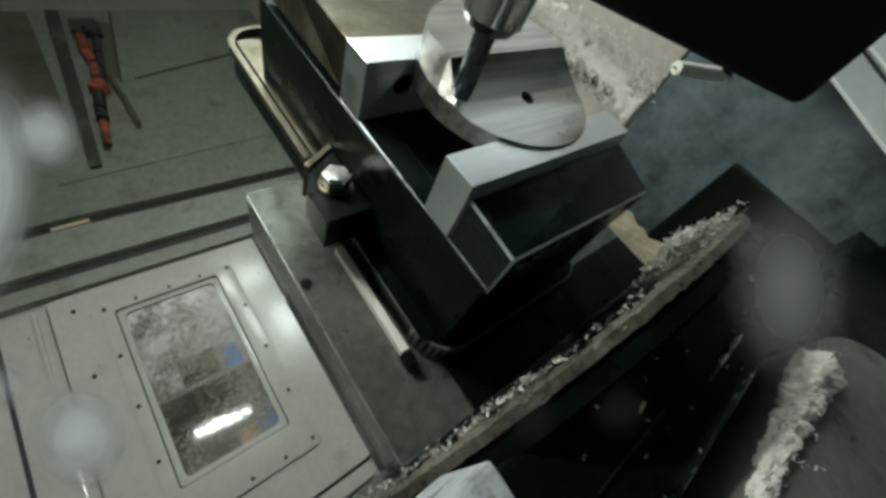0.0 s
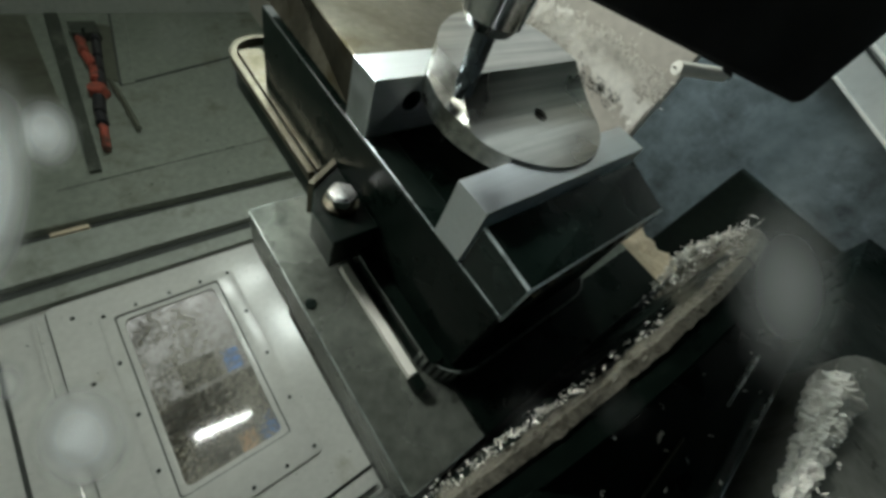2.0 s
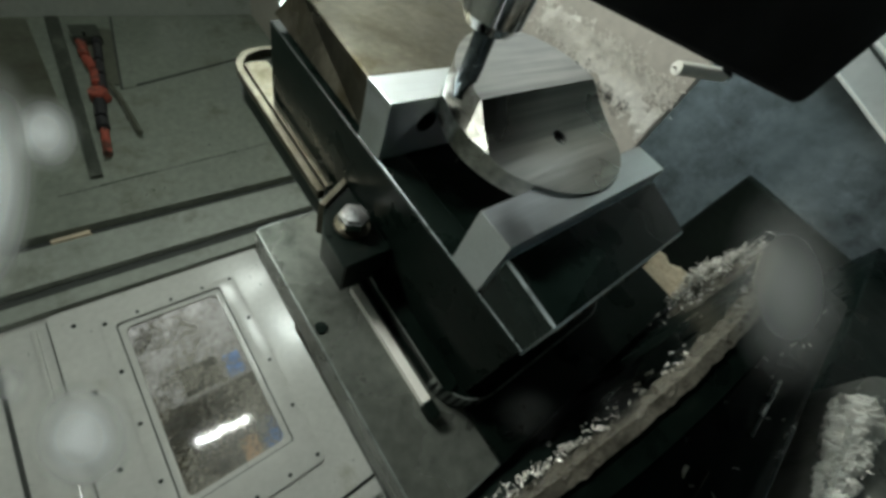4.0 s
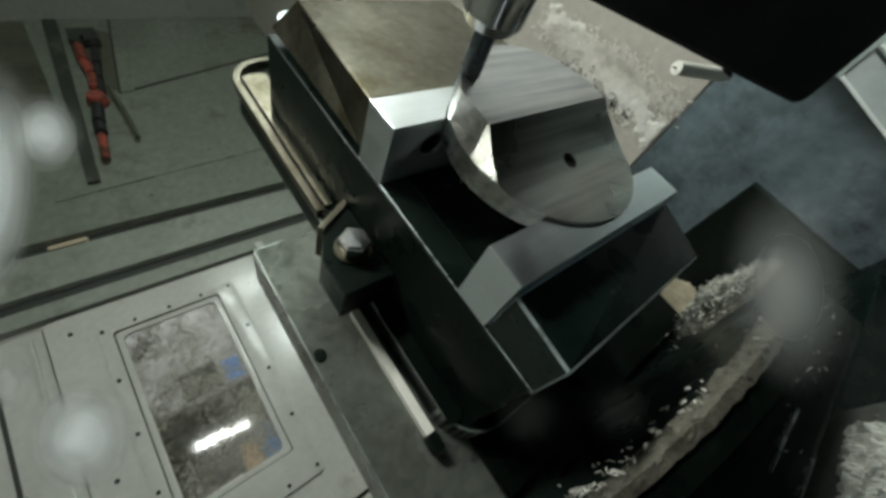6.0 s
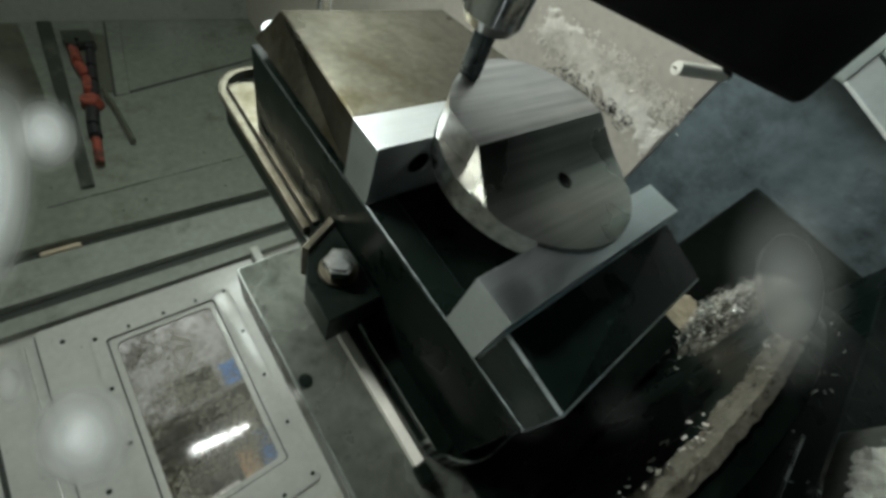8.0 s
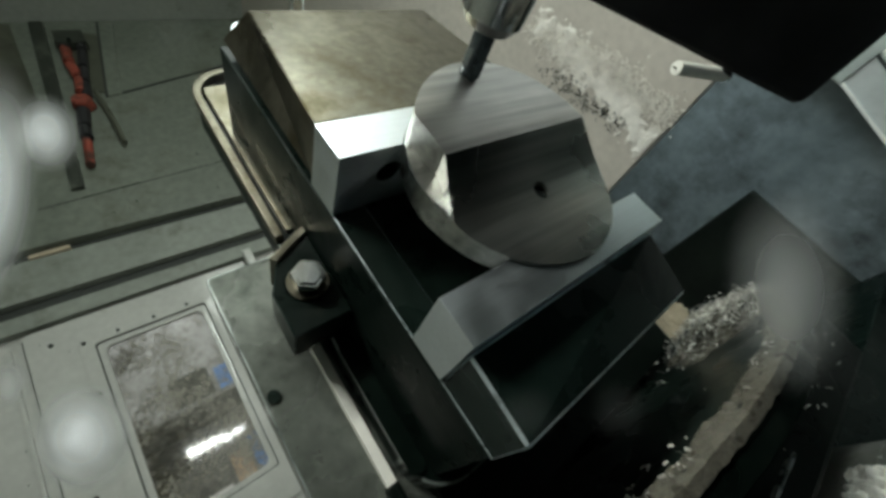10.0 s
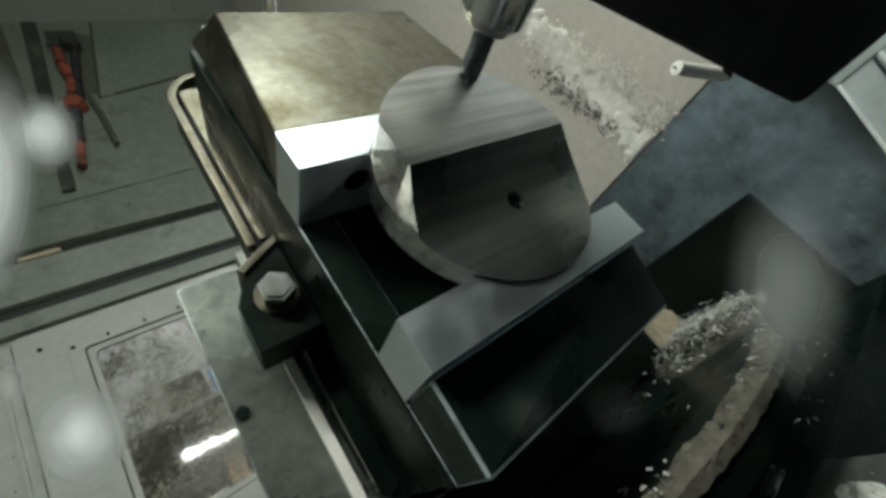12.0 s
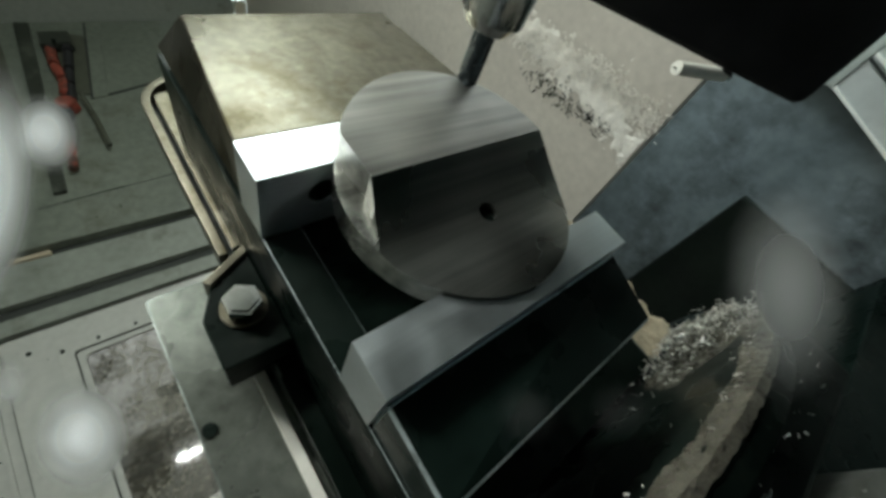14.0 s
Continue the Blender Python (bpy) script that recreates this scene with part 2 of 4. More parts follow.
def prism(points, z0, z1, bevel=0.0, seg=2):
    """A polygon in x, y drawn out from z0 to z1."""
    bm = bmesh.new()
    low = [bm.verts.new((x, y, z0)) for x, y in points]
    top = [bm.verts.new((x, y, z1)) for x, y in points]
    bm.faces.new(low[::-1])
    bm.faces.new(top)
    for i in range(len(points)):
        j = (i + 1) % len(points)
        bm.faces.new((low[i], low[j], top[j], top[i]))
    bmesh.ops.recalc_face_normals(bm, faces=bm.faces[:])
    if bevel:
        for f in bmesh.ops.bevel(bm, geom=bm.edges[:], offset=bevel, segments=seg, profile=0.7, affect="EDGES")["faces"]:
            f.material_index = 1
    return bm


def rounded(x0, x1, y0, y1, r, corners=(1, 1, 1, 1), n=8):
    """The outline of a rectangle with round corners, from the lower left one on."""
    out = []
    for k, (cx, cy, a) in enumerate(((x0 + r, y0 + r, 180), (x1 - r, y0 + r, 270), (x1 - r, y1 - r, 0), (x0 + r, y1 - r, 90))):
        if corners[k]:
            out += [(cx + r * math.cos(radians(a + 90 * i / n)), cy + r * math.sin(radians(a + 90 * i / n))) for i in range(n + 1)]
        else:
            out.append(((x0, x1, x1, x0)[k], (y0, y0, y1, y1)[k]))
    return out


def tube(p, q, r0, r1=None, n=20, bevel=0.0):
    """A round bar from p to q."""
    bm = bmesh.new()
    p, q = Vector(p), Vector(q)
    bmesh.ops.create_cone(bm, cap_ends=True, segments=n, radius1=r0, radius2=r0 if r1 is None else r1, depth=(q - p).length)
    if bevel:
        rims = [e for e in bm.edges if any(len(f.verts) > 4 for f in e.link_faces)]
        bmesh.ops.bevel(bm, geom=rims, offset=bevel, segments=2, affect="EDGES")
    bm.transform(Matrix.Translation((p + q) / 2) @ (q - p).to_track_quat("Z", "Y").to_matrix().to_4x4())
    return bm


def join(*bms):
    out = bmesh.new()
    for b in bms:
        me = bpy.data.meshes.new("joined")
        b.to_mesh(me)
        b.free()
        out.from_mesh(me)
        bpy.data.meshes.remove(me)
    return out


def carve(body, cutter):
    """body less cutter."""
    pair = []
    for b in (body, cutter):
        me = bpy.data.meshes.new("carved")
        b.to_mesh(me)
        b.free()
        pair.append(new("carved", me))
    mod = pair[0].modifiers.new("cut", "BOOLEAN")
    mod.object, mod.operation, mod.solver = pair[1], "DIFFERENCE", "EXACT"
    dg = bpy.context.evaluated_depsgraph_get()
    me = bpy.data.meshes.new_from_object(pair[0].evaluated_get(dg))
    out = bmesh.new()
    out.from_mesh(me)
    for o in pair:
        old = o.data
        bpy.data.objects.remove(o)
        bpy.data.meshes.remove(old)
    bpy.data.meshes.remove(me)
    return out


def soften(bm, offset=0.0006, angle=30):
    """Rounds the sharp edges a little."""
    sharp = [e for e in bm.edges if len(e.link_faces) == 2 and e.calc_face_angle(0) > radians(angle)]
    for f in bmesh.ops.bevel(bm, geom=sharp, offset=offset, segments=1, affect="EDGES", clamp_overlap=True)["faces"]:
        f.material_index = 1
    return bm


def clip(bm, place, normal):
    """Cuts away what lies on the normal's side of a plane and closes the cut."""
    geom = bm.verts[:] + bm.edges[:] + bm.faces[:]
    cut = bmesh.ops.bisect_plane(bm, geom=geom, plane_co=place, plane_no=normal, clear_outer=True)["geom_cut"]
    edges = [e for e in cut if isinstance(e, bmesh.types.BMEdge)]
    if edges:
        bmesh.ops.holes_fill(bm, edges=[e for e in edges if e.is_boundary])
    return bm

# ---- the enclosure ----


def far_sheet(name, bm, mat, label):
    bm.transform(FAR)
    return sheet(name, bm, mat, label)


def sheet(name, bm, mat, label, smooth=False):
    return tagged(part(name, bm, mat, None, label, smooth), "", "wall", "", "structure")


def enclosure():
    # back wall, open behind the door's window
    back = carve(box(-1.05, 0.85, -1.0, 0.7195, -0.90, -0.862), box(-0.33, 0.03, -0.1, 0.48, -1, -0.8))
    sheet("wall_back", back, DOOR, "grey-white painted sheet-metal wall with a window opening")
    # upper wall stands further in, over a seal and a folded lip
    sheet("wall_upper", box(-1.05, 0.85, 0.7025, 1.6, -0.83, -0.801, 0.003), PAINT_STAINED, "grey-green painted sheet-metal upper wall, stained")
    sheet("ledge", box(-1.05, 0.85, 0.72, 0.735, -0.90, -0.831), PAINT, "painted sheet-metal ledge behind the upper wall")
    sheet("trim_gasket", box(-1.05, 0.85, 0.686, 0.702, -0.8615, -0.826), GASKET, "dark rubber seal strip")
    sheet("trim_lip", box(-1.05, 0.85, 0.583, 0.6855, -0.8615, -0.82, 0.004), PAINT_LIP, "folded painted steel lip over the door")
    # dark strip that paints the shaded gap under the lip
    sheet("trim_lip_shade", box(-1.05, 0.85, 0.562, 0.5825, -0.8615, -0.84), GASKET, "dark strip painting the shade under the lip")
    sheet("trim_header", box(-1.05, 0.85, 0.523, 0.5615, -0.8615, -0.838, 0.003), PAINT_LIP, "pale painted header strip over the door")
    sheet("trim_seam_upright", box(-0.47, -0.463, -0.5, 0.522, -0.8615, -0.8585), GASKET, "dark upright seam beside the door")
    sheet("trim_fold_upright", box(-0.405, -0.397, -0.3, 0.5, -0.8615, -0.853, 0.002), DOOR, "narrow upright fold beside the door")
    far_sheet("trim_joint", prism(((-0.062, 0.975), (-0.057, 0.975), (-0.004, 1.3), (-0.009, 1.3)), -0.641, -0.6345), GASKET, "dark upright sheet-metal joint")
    far_sheet("wall_upper_side", box(-0.7, -0.19, 0.86, 1.3, -0.6399, -0.637, 0.001), PAINT_DARK, "dark olive sheet-metal panel beside the rail")
    # upright and seams of the upper wall
    far_sheet("trim_post", prism(((-0.188, 0.685), (-0.166, 0.685), (-0.122, 1.3), (-0.152, 1.3)), -0.641, -0.63, 0.003), RAIL_DARK, "dark stained upright rail")
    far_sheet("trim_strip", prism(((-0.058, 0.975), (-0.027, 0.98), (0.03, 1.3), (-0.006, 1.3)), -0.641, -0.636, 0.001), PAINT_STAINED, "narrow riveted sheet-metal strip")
    far_sheet("trim_seam", prism(((-0.03, 0.981), (0.45, 1.118), (0.45, 1.124), (-0.03, 0.987)), -0.641, -0.6375), GASKET, "dark overlapped sheet-metal seam")
    far_sheet("trim_groove", prism(((-0.25, 0.655), (0.3, 0.70), (0.3, 0.703), (-0.25, 0.658)), -0.641, -0.6385), PLATE, "shallow pressed line in the sheet metal")
    # the right-hand side
    sheet("wall_right", box(0.5, 0.52, 0.003, 1.6, -0.80, 0.7, 0.002), PANEL, "beige painted guard panel with dried chip dust")
    sheet("wall_right_lower", box(0.86, 0.88, -1.0, 0.3, -0.9, 0.75), PAINT_BLUE, "blue-grey wet lower side wall")
    # two near-black sheets in place of the shadow low on the side wall
    sheet("wall_right_base", box(0.835, 0.859, -1.0, -0.132, -0.9, -0.17, 0.006), OLIVE_SHADE, "near-black slab painting the soft shadow on the side wall")
    sheet("trim_shade", box(0.835, 0.859, -1.0, -0.40, -0.169, 0.029, 0.006), OLIVE_SHADE, "near-black strip painting the side wall's fade into shade")
    sheet("wall_right_front", box(0.83, 0.859, -0.08, 0.2, 0.03, 0.5, 0.003), PAINT, "pale painted sliding cover")
    def slanted(x0, x1, y1, z0, z1, lean_far, bevel=0.0):
        bm = box(x0, x1, -1.0, y1, z0, z1, bevel)
        for w in bm.verts:
            if lean_far or w.co.z < (z0 + z1) / 2:
                w.co.z += 0.24 * (w.co.y + 0.08)
        return bm
    sheet("wall_right_apron", slanted(0.832, 0.8585, -0.0805, 0.032, 0.34, False, 0.003), DOOR, "pale wet apron under the sliding cover")
    sheet("trim_apron_fold", slanted(0.824, 0.8315, -0.0805, 0.032, 0.037, True, 0.0012), IVORY, "bright folded edge of the apron")
    sheet("trim_apron_groove", slanted(0.8302, 0.8318, -0.0805, 0.079, 0.0835, True), GASKET, "dark groove in the apron")
    sheet("trim_apron_fold", slanted(0.826, 0.8315, -0.0805, 0.087, 0.092, True, 0.0012), IVORY, "bright folded edge of the apron")
    # two unseen dark sheets, added so the workpiece's slope reflects dark
    sheet("wall_right_dark", box(0.83, 0.859, -0.08, 0.2, 0.5005, 0.7, 0.003), STEEL_DARK, "unseen dark sheet added for the workpiece's reflection")
    sheet("wall_right_corner", box(0.835, 0.859, -1.0, -0.0805, 0.341, 0.7, 0.003), STEEL_DARK, "unseen dark corner sheet added for the workpiece's reflection")
    for i in range(4):
        sheet("trim_cover", box(0.818, 0.829, -0.03, 0.2, 0.05 + 0.05 * i, 0.058 + 0.05 * i, 0.002), STEEL, "bright wiper edge of the sliding cover")
    sheet("wall_left", box(-1.07, -1.05, -1.0, 1.6, -0.9, 0.75), PAINT, "grey-white painted side wall")
    sheet("wall_front", box(-1.07, 0.9, -0.07, 1.6, 0.75, 0.77), PAINT, "grey-white painted wall behind the spindle")
    # dark lower part added out of view, to darken the slope's reflection
    sheet("wall_front_lower", box(-1.07, 0.9, -1.0, -0.0705, 0.745, 0.77), STEEL_DARK, "unseen dark lower wall, added to darken the workpiece's reflection")
    tagged(part("ceiling", box(-1.07, 0.9, 1.6, 1.62, -0.9, 0.77), PAINT, None, "painted sheet-metal roof of the enclosure"), "", "ceiling", "", "structure")
    # floor out of view; its blue-grey is there to brighten the jaw edges
    tagged(part("floor", box(-1.07, 0.9, -1.02, -1.0, -0.9, 0.77), PAINT_BLUE, None, "unseen trough floor, blue-grey to reflect into the jaw edges"), "", "floor", "", "structure")


def screw(parent, x, y, z, r=0.0045):
    part("screw", tube((x, y, z), (x, y, z + 0.003), r, r * 0.8, 10), STEEL_DARK, parent)


def machine_door():
    d = thing("door_1", (-0.16, -0.15, -0.86), "off-white painted machine door with a framed viewing window", "door", "", "structure")
    X0, X1, Y0, Y1 = -0.271, -0.043, -0.006, 0.438
    panel = carve(prism(rounded(-0.375, 0.075, -0.16, 0.515, 0.012), -0.862, -0.846, 0.002), box(X0, X1, Y0, Y1, -1, 0))
    gap = carve(prism(rounded(-0.380, 0.077, -0.167, 0.521, 0.016), -0.8615, -0.858), prism(rounded(-0.3755, 0.0755, -0.1605, 0.5155, 0.012), -1, 0))
    part("door_seal", gap, GASKET, d, "dark seal round the door")
    part("panel", panel, DOOR, d, "off-white painted steel door panel")
    frame_bm = carve(prism(rounded(X0 - 0.022, X1 + 0.036, Y0 - 0.068, Y1 + 0.014, 0.012), -0.847, -0.838, 0.002),
                     prism(rounded(X0 + 0.004, X1 - 0.004, Y0 + 0.004, Y1 - 0.004, 0.008), -1, 0))
    fr = part("window_frame", frame_bm, DOOR, d, "screwed pale clamping frame", True)
    seal = carve(prism(rounded(X0 + 0.001, X1 - 0.001, Y0 + 0.001, Y1 - 0.001, 0.008), -0.852, -0.843),
                 prism(rounded(X0 + 0.0065, X1 - 0.0065, Y0 + 0.0065, Y1 - 0.0065, 0.008), -1, 0))
    part("seal", seal, GASKET, d, "dark rubber seal")
    bead = carve(prism(rounded(X0 + 0.0062, X1 - 0.0062, Y0 + 0.0062, Y1 - 0.0062, 0.008), -0.8525, -0.844, 0.0015),
                 prism(rounded(X0 + 0.018, X1 - 0.018, Y0 + 0.018, Y1 - 0.018, 0.014), -1, 0))
    part("glazing_bead", bead, DOOR, d, "pale glazing bead", True)
    pane = part("pane", box(X0 + 0.002, X1 - 0.002, Y0 + 0.002, Y1 - 0.002, -0.858, -0.853), GLASS, d, "scratched glazing crusted with fine chips")
    pane.visible_shadow = False
    for i in range(5):
        y = Y0 - 0.05 + (Y1 - Y0 + 0.055) * i / 4
        screw(fr, X0 - 0.012, y, -0.838)
        screw(fr, X1 + 0.024, y, -0.838)
    for i in range(3):
        x = X0 + 0.05 + (X1 - X0 - 0.09) * i / 2
        screw(fr, x, Y0 - 0.054, -0.838)
        screw(fr, x, Y1 + 0.007, -0.838, 0.0038)
    for y in (0.47, 0.3, 0.13):
        screw(d, -0.335, y, -0.846, 0.005)
    part("side_fold", box(0.078, 0.10, -0.16, 0.52, -0.862, -0.80, 0.006), DOOR, d, "folded bright door edge")
    part("lower_rail", box(-0.36, 0.06, -0.20, -0.168, -0.862, -0.835, 0.003), DOOR, d, "folded lower rail")


def shop_outside():
    tagged(part("backdrop", box(-2.2, 1.8, -1.2, 2.4, -2.9, -2.85), SHOP_WALL, None, "pale workshop wall beyond the window"), "", "backdrop", "", "structure")
    tagged(part("ground", box(-2.2, 1.8, -1.25, -1.2, -2.9, -0.95), SHOP_GREY, None, "grey workshop floor beyond the window"), "", "ground", "", "structure")
    c = thing("storage_rack", (-0.15, -1.2, -1.65), "pale steel storage rack seen through the window", "rack")
    for y in (0.06, 0.42):
        part("shelf", box(-0.55, 0.25, y - 0.02, y, -1.8, -1.5, 0.004), SHOP_GREY, c)
    for x in (-0.55, 0.22):
        for z in (-1.8, -1.53):
            part("post", box(x, x + 0.03, -1.2, 1.1, z, z + 0.03, 0.003), SHOP_GREY, c)
    part("back_panel", box(-0.55, 0.25, -0.6, 1.1, -1.81, -1.802), SHOP_GREY, c)

    def bin_box(name, x, y, w, h, mat, label, category):
        b = carve(box(x, x + w, y, y + h, -1.72, -1.55, 0.005), box(x + 0.008, x + w - 0.008, y + 0.01, 2, -1.712, -1.558))
        tagged(part(name, b, mat, None, label), "", category)
    bin_box("parts_bin", -0.10, 0.42, 0.06, 0.11, SHOP_BLUE, "blue plastic parts bin on the rack", "bin")
    bin_box("parts_bin", -0.09, 0.06, 0.07, 0.17, SHOP_BLUE, "tall blue plastic parts bin on the rack", "bin")
    bin_box("tool_box", -0.25, 0.42, 0.13, 0.13, IRON, "dark steel tool box on the rack", "box")
    bin_box("carton", -0.28, 0.06, 0.10, 0.05, SHOP_WHITE, "low white carton on the rack", "box")
    bin_box("carton", -0.16, 0.06, 0.06, 0.14, SHOP_CARD, "brown cardboard carton on the rack", "box")


def scrap():
    b = prism(((-0.322, 0.6862), (-0.246, 0.6862), (-0.248, 0.698), (-0.321, 0.696)), -0.8278, -0.815, 0.002)
    tagged(part("scrap_strip", b, TAN, None, "tan scrap strip lying on the lip over the door"), "", "scrap")


def moved(bm):
    bm.transform(FAR)
    return bm


def pliers():
    p = thing("pliers", FAR @ Vector((-0.09, 0.62, -0.638)), "orange-red and black handled pliers hanging on the wall", "pliers")
    zc = -0.626

    def limb(name, pts, r, mat, label):
        bms = []
        for a, b in zip(pts, pts[1:]):
            bms.append(tube((*a, zc), (*b, zc), r, r, 10, r * 0.4))
        return part(name, moved(join(*bms)), mat, p, label, True)
    limb("grip", [(-0.100, 1.17), (-0.104, 1.10), (-0.097, 1.04), (-0.106, 0.98)], 0.0115, RED, "orange-red moulded grip")
    limb("grip", [(-0.068, 1.15), (-0.080, 1.08), (-0.090, 1.02), (-0.098, 0.96)], 0.010, GRIP_DARK, "black moulded grip")
    limb("grip_end", [(-0.078, 1.22), (-0.102, 1.16)], 0.012, GRIP_DARK, "black grip end")
    limb("grip_end", [(-0.060, 1.21), (-0.068, 1.15)], 0.011, GRIP_DARK, "black grip end")
    part("joint", moved(tube((-0.110, 0.945, zc - 0.012), (-0.110, 0.945, zc + 0.014), 0.023, 0.019, 18, 0.002)), RED, p, "orange-red painted joint")
    limb("jaw", [(-0.114, 0.925), (-0.126, 0.86), (-0.130, 0.82)], 0.0125, GRIP_DARK, "black steel jaw")
    limb("jaw_tip", [(-0.130, 0.82), (-0.142, 0.735)], 0.0085, RED, "orange-red tip")
    # thin olive limb built where the pliers' cast shadow lies
    limb("shadow_limb", [(-0.078, 0.985), (-0.070, 0.90), (-0.066, 0.79)], 0.0055, PAINT_DARK, "dark olive limb in place of the pliers' shadow")
    part("hook", moved(tube((-0.085, 1.175, -0.64), (-0.085, 1.175, -0.605), 0.004, 0.004, 8)), STEEL_DARK, p, "steel hook")


def dark_backplate():
    h = thing("dark_backplate", FAR @ Vector((-0.06, 1.0, -0.64)), "dark flat plate on the wall by the pliers", "holder")
    # dark plate and box on the wall beside the pliers
    plate = prism(((-0.098, 1.0), (-0.03, 0.985), (-0.012, 1.06), (-0.022, 1.24), (-0.1, 1.27)), -0.6402, -0.6365, 0.001)
    part("plate", moved(plate), PAINT_DARK, h, "dark olive flat plate")
    part("pocket", moved(box(-0.112, -0.05, 1.17, 1.225, -0.6363, -0.612, 0.003)), RAIL_DARK, h, "dark raised box")


def tombstone():
    t = thing("tombstone", (0.15, -0.19, -0.2), "wet stained steel fixture block carrying the vise", "fixture")
    part("face_plate", prism(rounded(-0.06, 0.30, -0.188, 0.05, 0.004), -0.14, -0.1, 0.0012), PLATE, t, "wet oil-stained steel plate", edge=JAW_EDGE)
    part("core", box(-0.03, 0.27, -0.188, 0.045, -0.32, -0.1405, 0.003), STEEL_DARK, t, "dark cast block")
    # black plate laid over the fixture in place of shade below the vise
    part("shade_plate", box(0.002, 0.258, -0.1875, -0.1395, -0.0998, -0.094, 0.001), IRON, t, "black plate standing in for the shade below the vise")
    # dark disc on the plate, painting the shade of a tapped hole
    part("hole", tube((-0.054, -0.046, -0.1005), (-0.054, -0.046, -0.0985), 0.0042, 0.0042, 16), STEEL_DARK, t, "dark disc in place of a tapped hole")


PALLET_X, PALLET_Z, PALLET_R = 0.150, -0.255, 0.283


def on_rim(angle, inset):
    """x and z of a place on the round pallet, by its angle from straight ahead and its distance from the rim."""
    return PALLET_X + (PALLET_R - inset) * math.sin(angle), PALLET_Z + (PALLET_R - inset) * math.cos(angle)


def disc(y0, y1, inset, bevel):
    return tube((PALLET_X, y0, PALLET_Z), (PALLET_X, y1, PALLET_Z), PALLET_R - inset, None, 160, bevel)


def pallet():
    p = thing("pallet", (PALLET_X, -0.285, PALLET_Z), "dark round steel machine pallet littered with chips", "pallet")
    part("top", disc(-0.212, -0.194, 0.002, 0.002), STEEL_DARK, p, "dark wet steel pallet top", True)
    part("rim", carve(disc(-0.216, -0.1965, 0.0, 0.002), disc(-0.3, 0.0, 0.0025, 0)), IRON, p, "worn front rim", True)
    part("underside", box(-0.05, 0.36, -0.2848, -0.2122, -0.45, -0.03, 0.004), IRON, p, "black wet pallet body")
    # two bright strips and a duller one along the pallet body
    part("edge_strip", box(0.122, 0.188, -0.262, -0.2598, -0.0298, -0.0262, 0.0005), CHROME, p, "thin bright strip")
    part("edge_strip", box(0.045, 0.165, -0.2815, -0.2796, -0.0298, -0.0262, 0.0005), CHROME, p, "thin bright strip")
    part("edge_strip", box(0.0, 0.075, -0.252, -0.2512, -0.0298, -0.028, 0.0003), STEEL, p, "thin steel strip")


def machine_base():
    b = thing("bed", (0.2, -1.0, -0.1), "black wet cast bed below the pallet", "machine bed")
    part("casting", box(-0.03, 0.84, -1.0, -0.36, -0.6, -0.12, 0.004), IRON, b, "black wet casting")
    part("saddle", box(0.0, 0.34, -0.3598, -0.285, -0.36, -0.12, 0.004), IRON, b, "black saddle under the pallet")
    s = thing("stop_block", (-0.02, -0.27, 0.0), "small bright steel block under the pallet rim", "block")
    part("side_block", box(-0.13, -0.0855, -0.285, -0.203, -0.05, 0.012, 0.003), STEEL, s, "brown oily block beside it")
    part("body", box(-0.085, -0.056, -0.285, -0.199, -0.05, 0.012, 0.003), GALV, s, "bright wet zinc-plated block")


def round_housing():
    h = thing("round_housing", (0.3, -0.36, -0.06), "grey round-ended steel housing with chips on its rim", "housing")
    body = prism(rounded(0.04, 0.33, -0.75, -0.312, 0.07, (0, 0, 1, 0)), -0.11, -0.03, 0.004, 2)
    part("body", body, HOUSING, h, "grey wet steel housing", True)
    part("foot", box(0.05, 0.32, -1.0, -0.7505, -0.11, -0.03), IRON, h, "black foot")


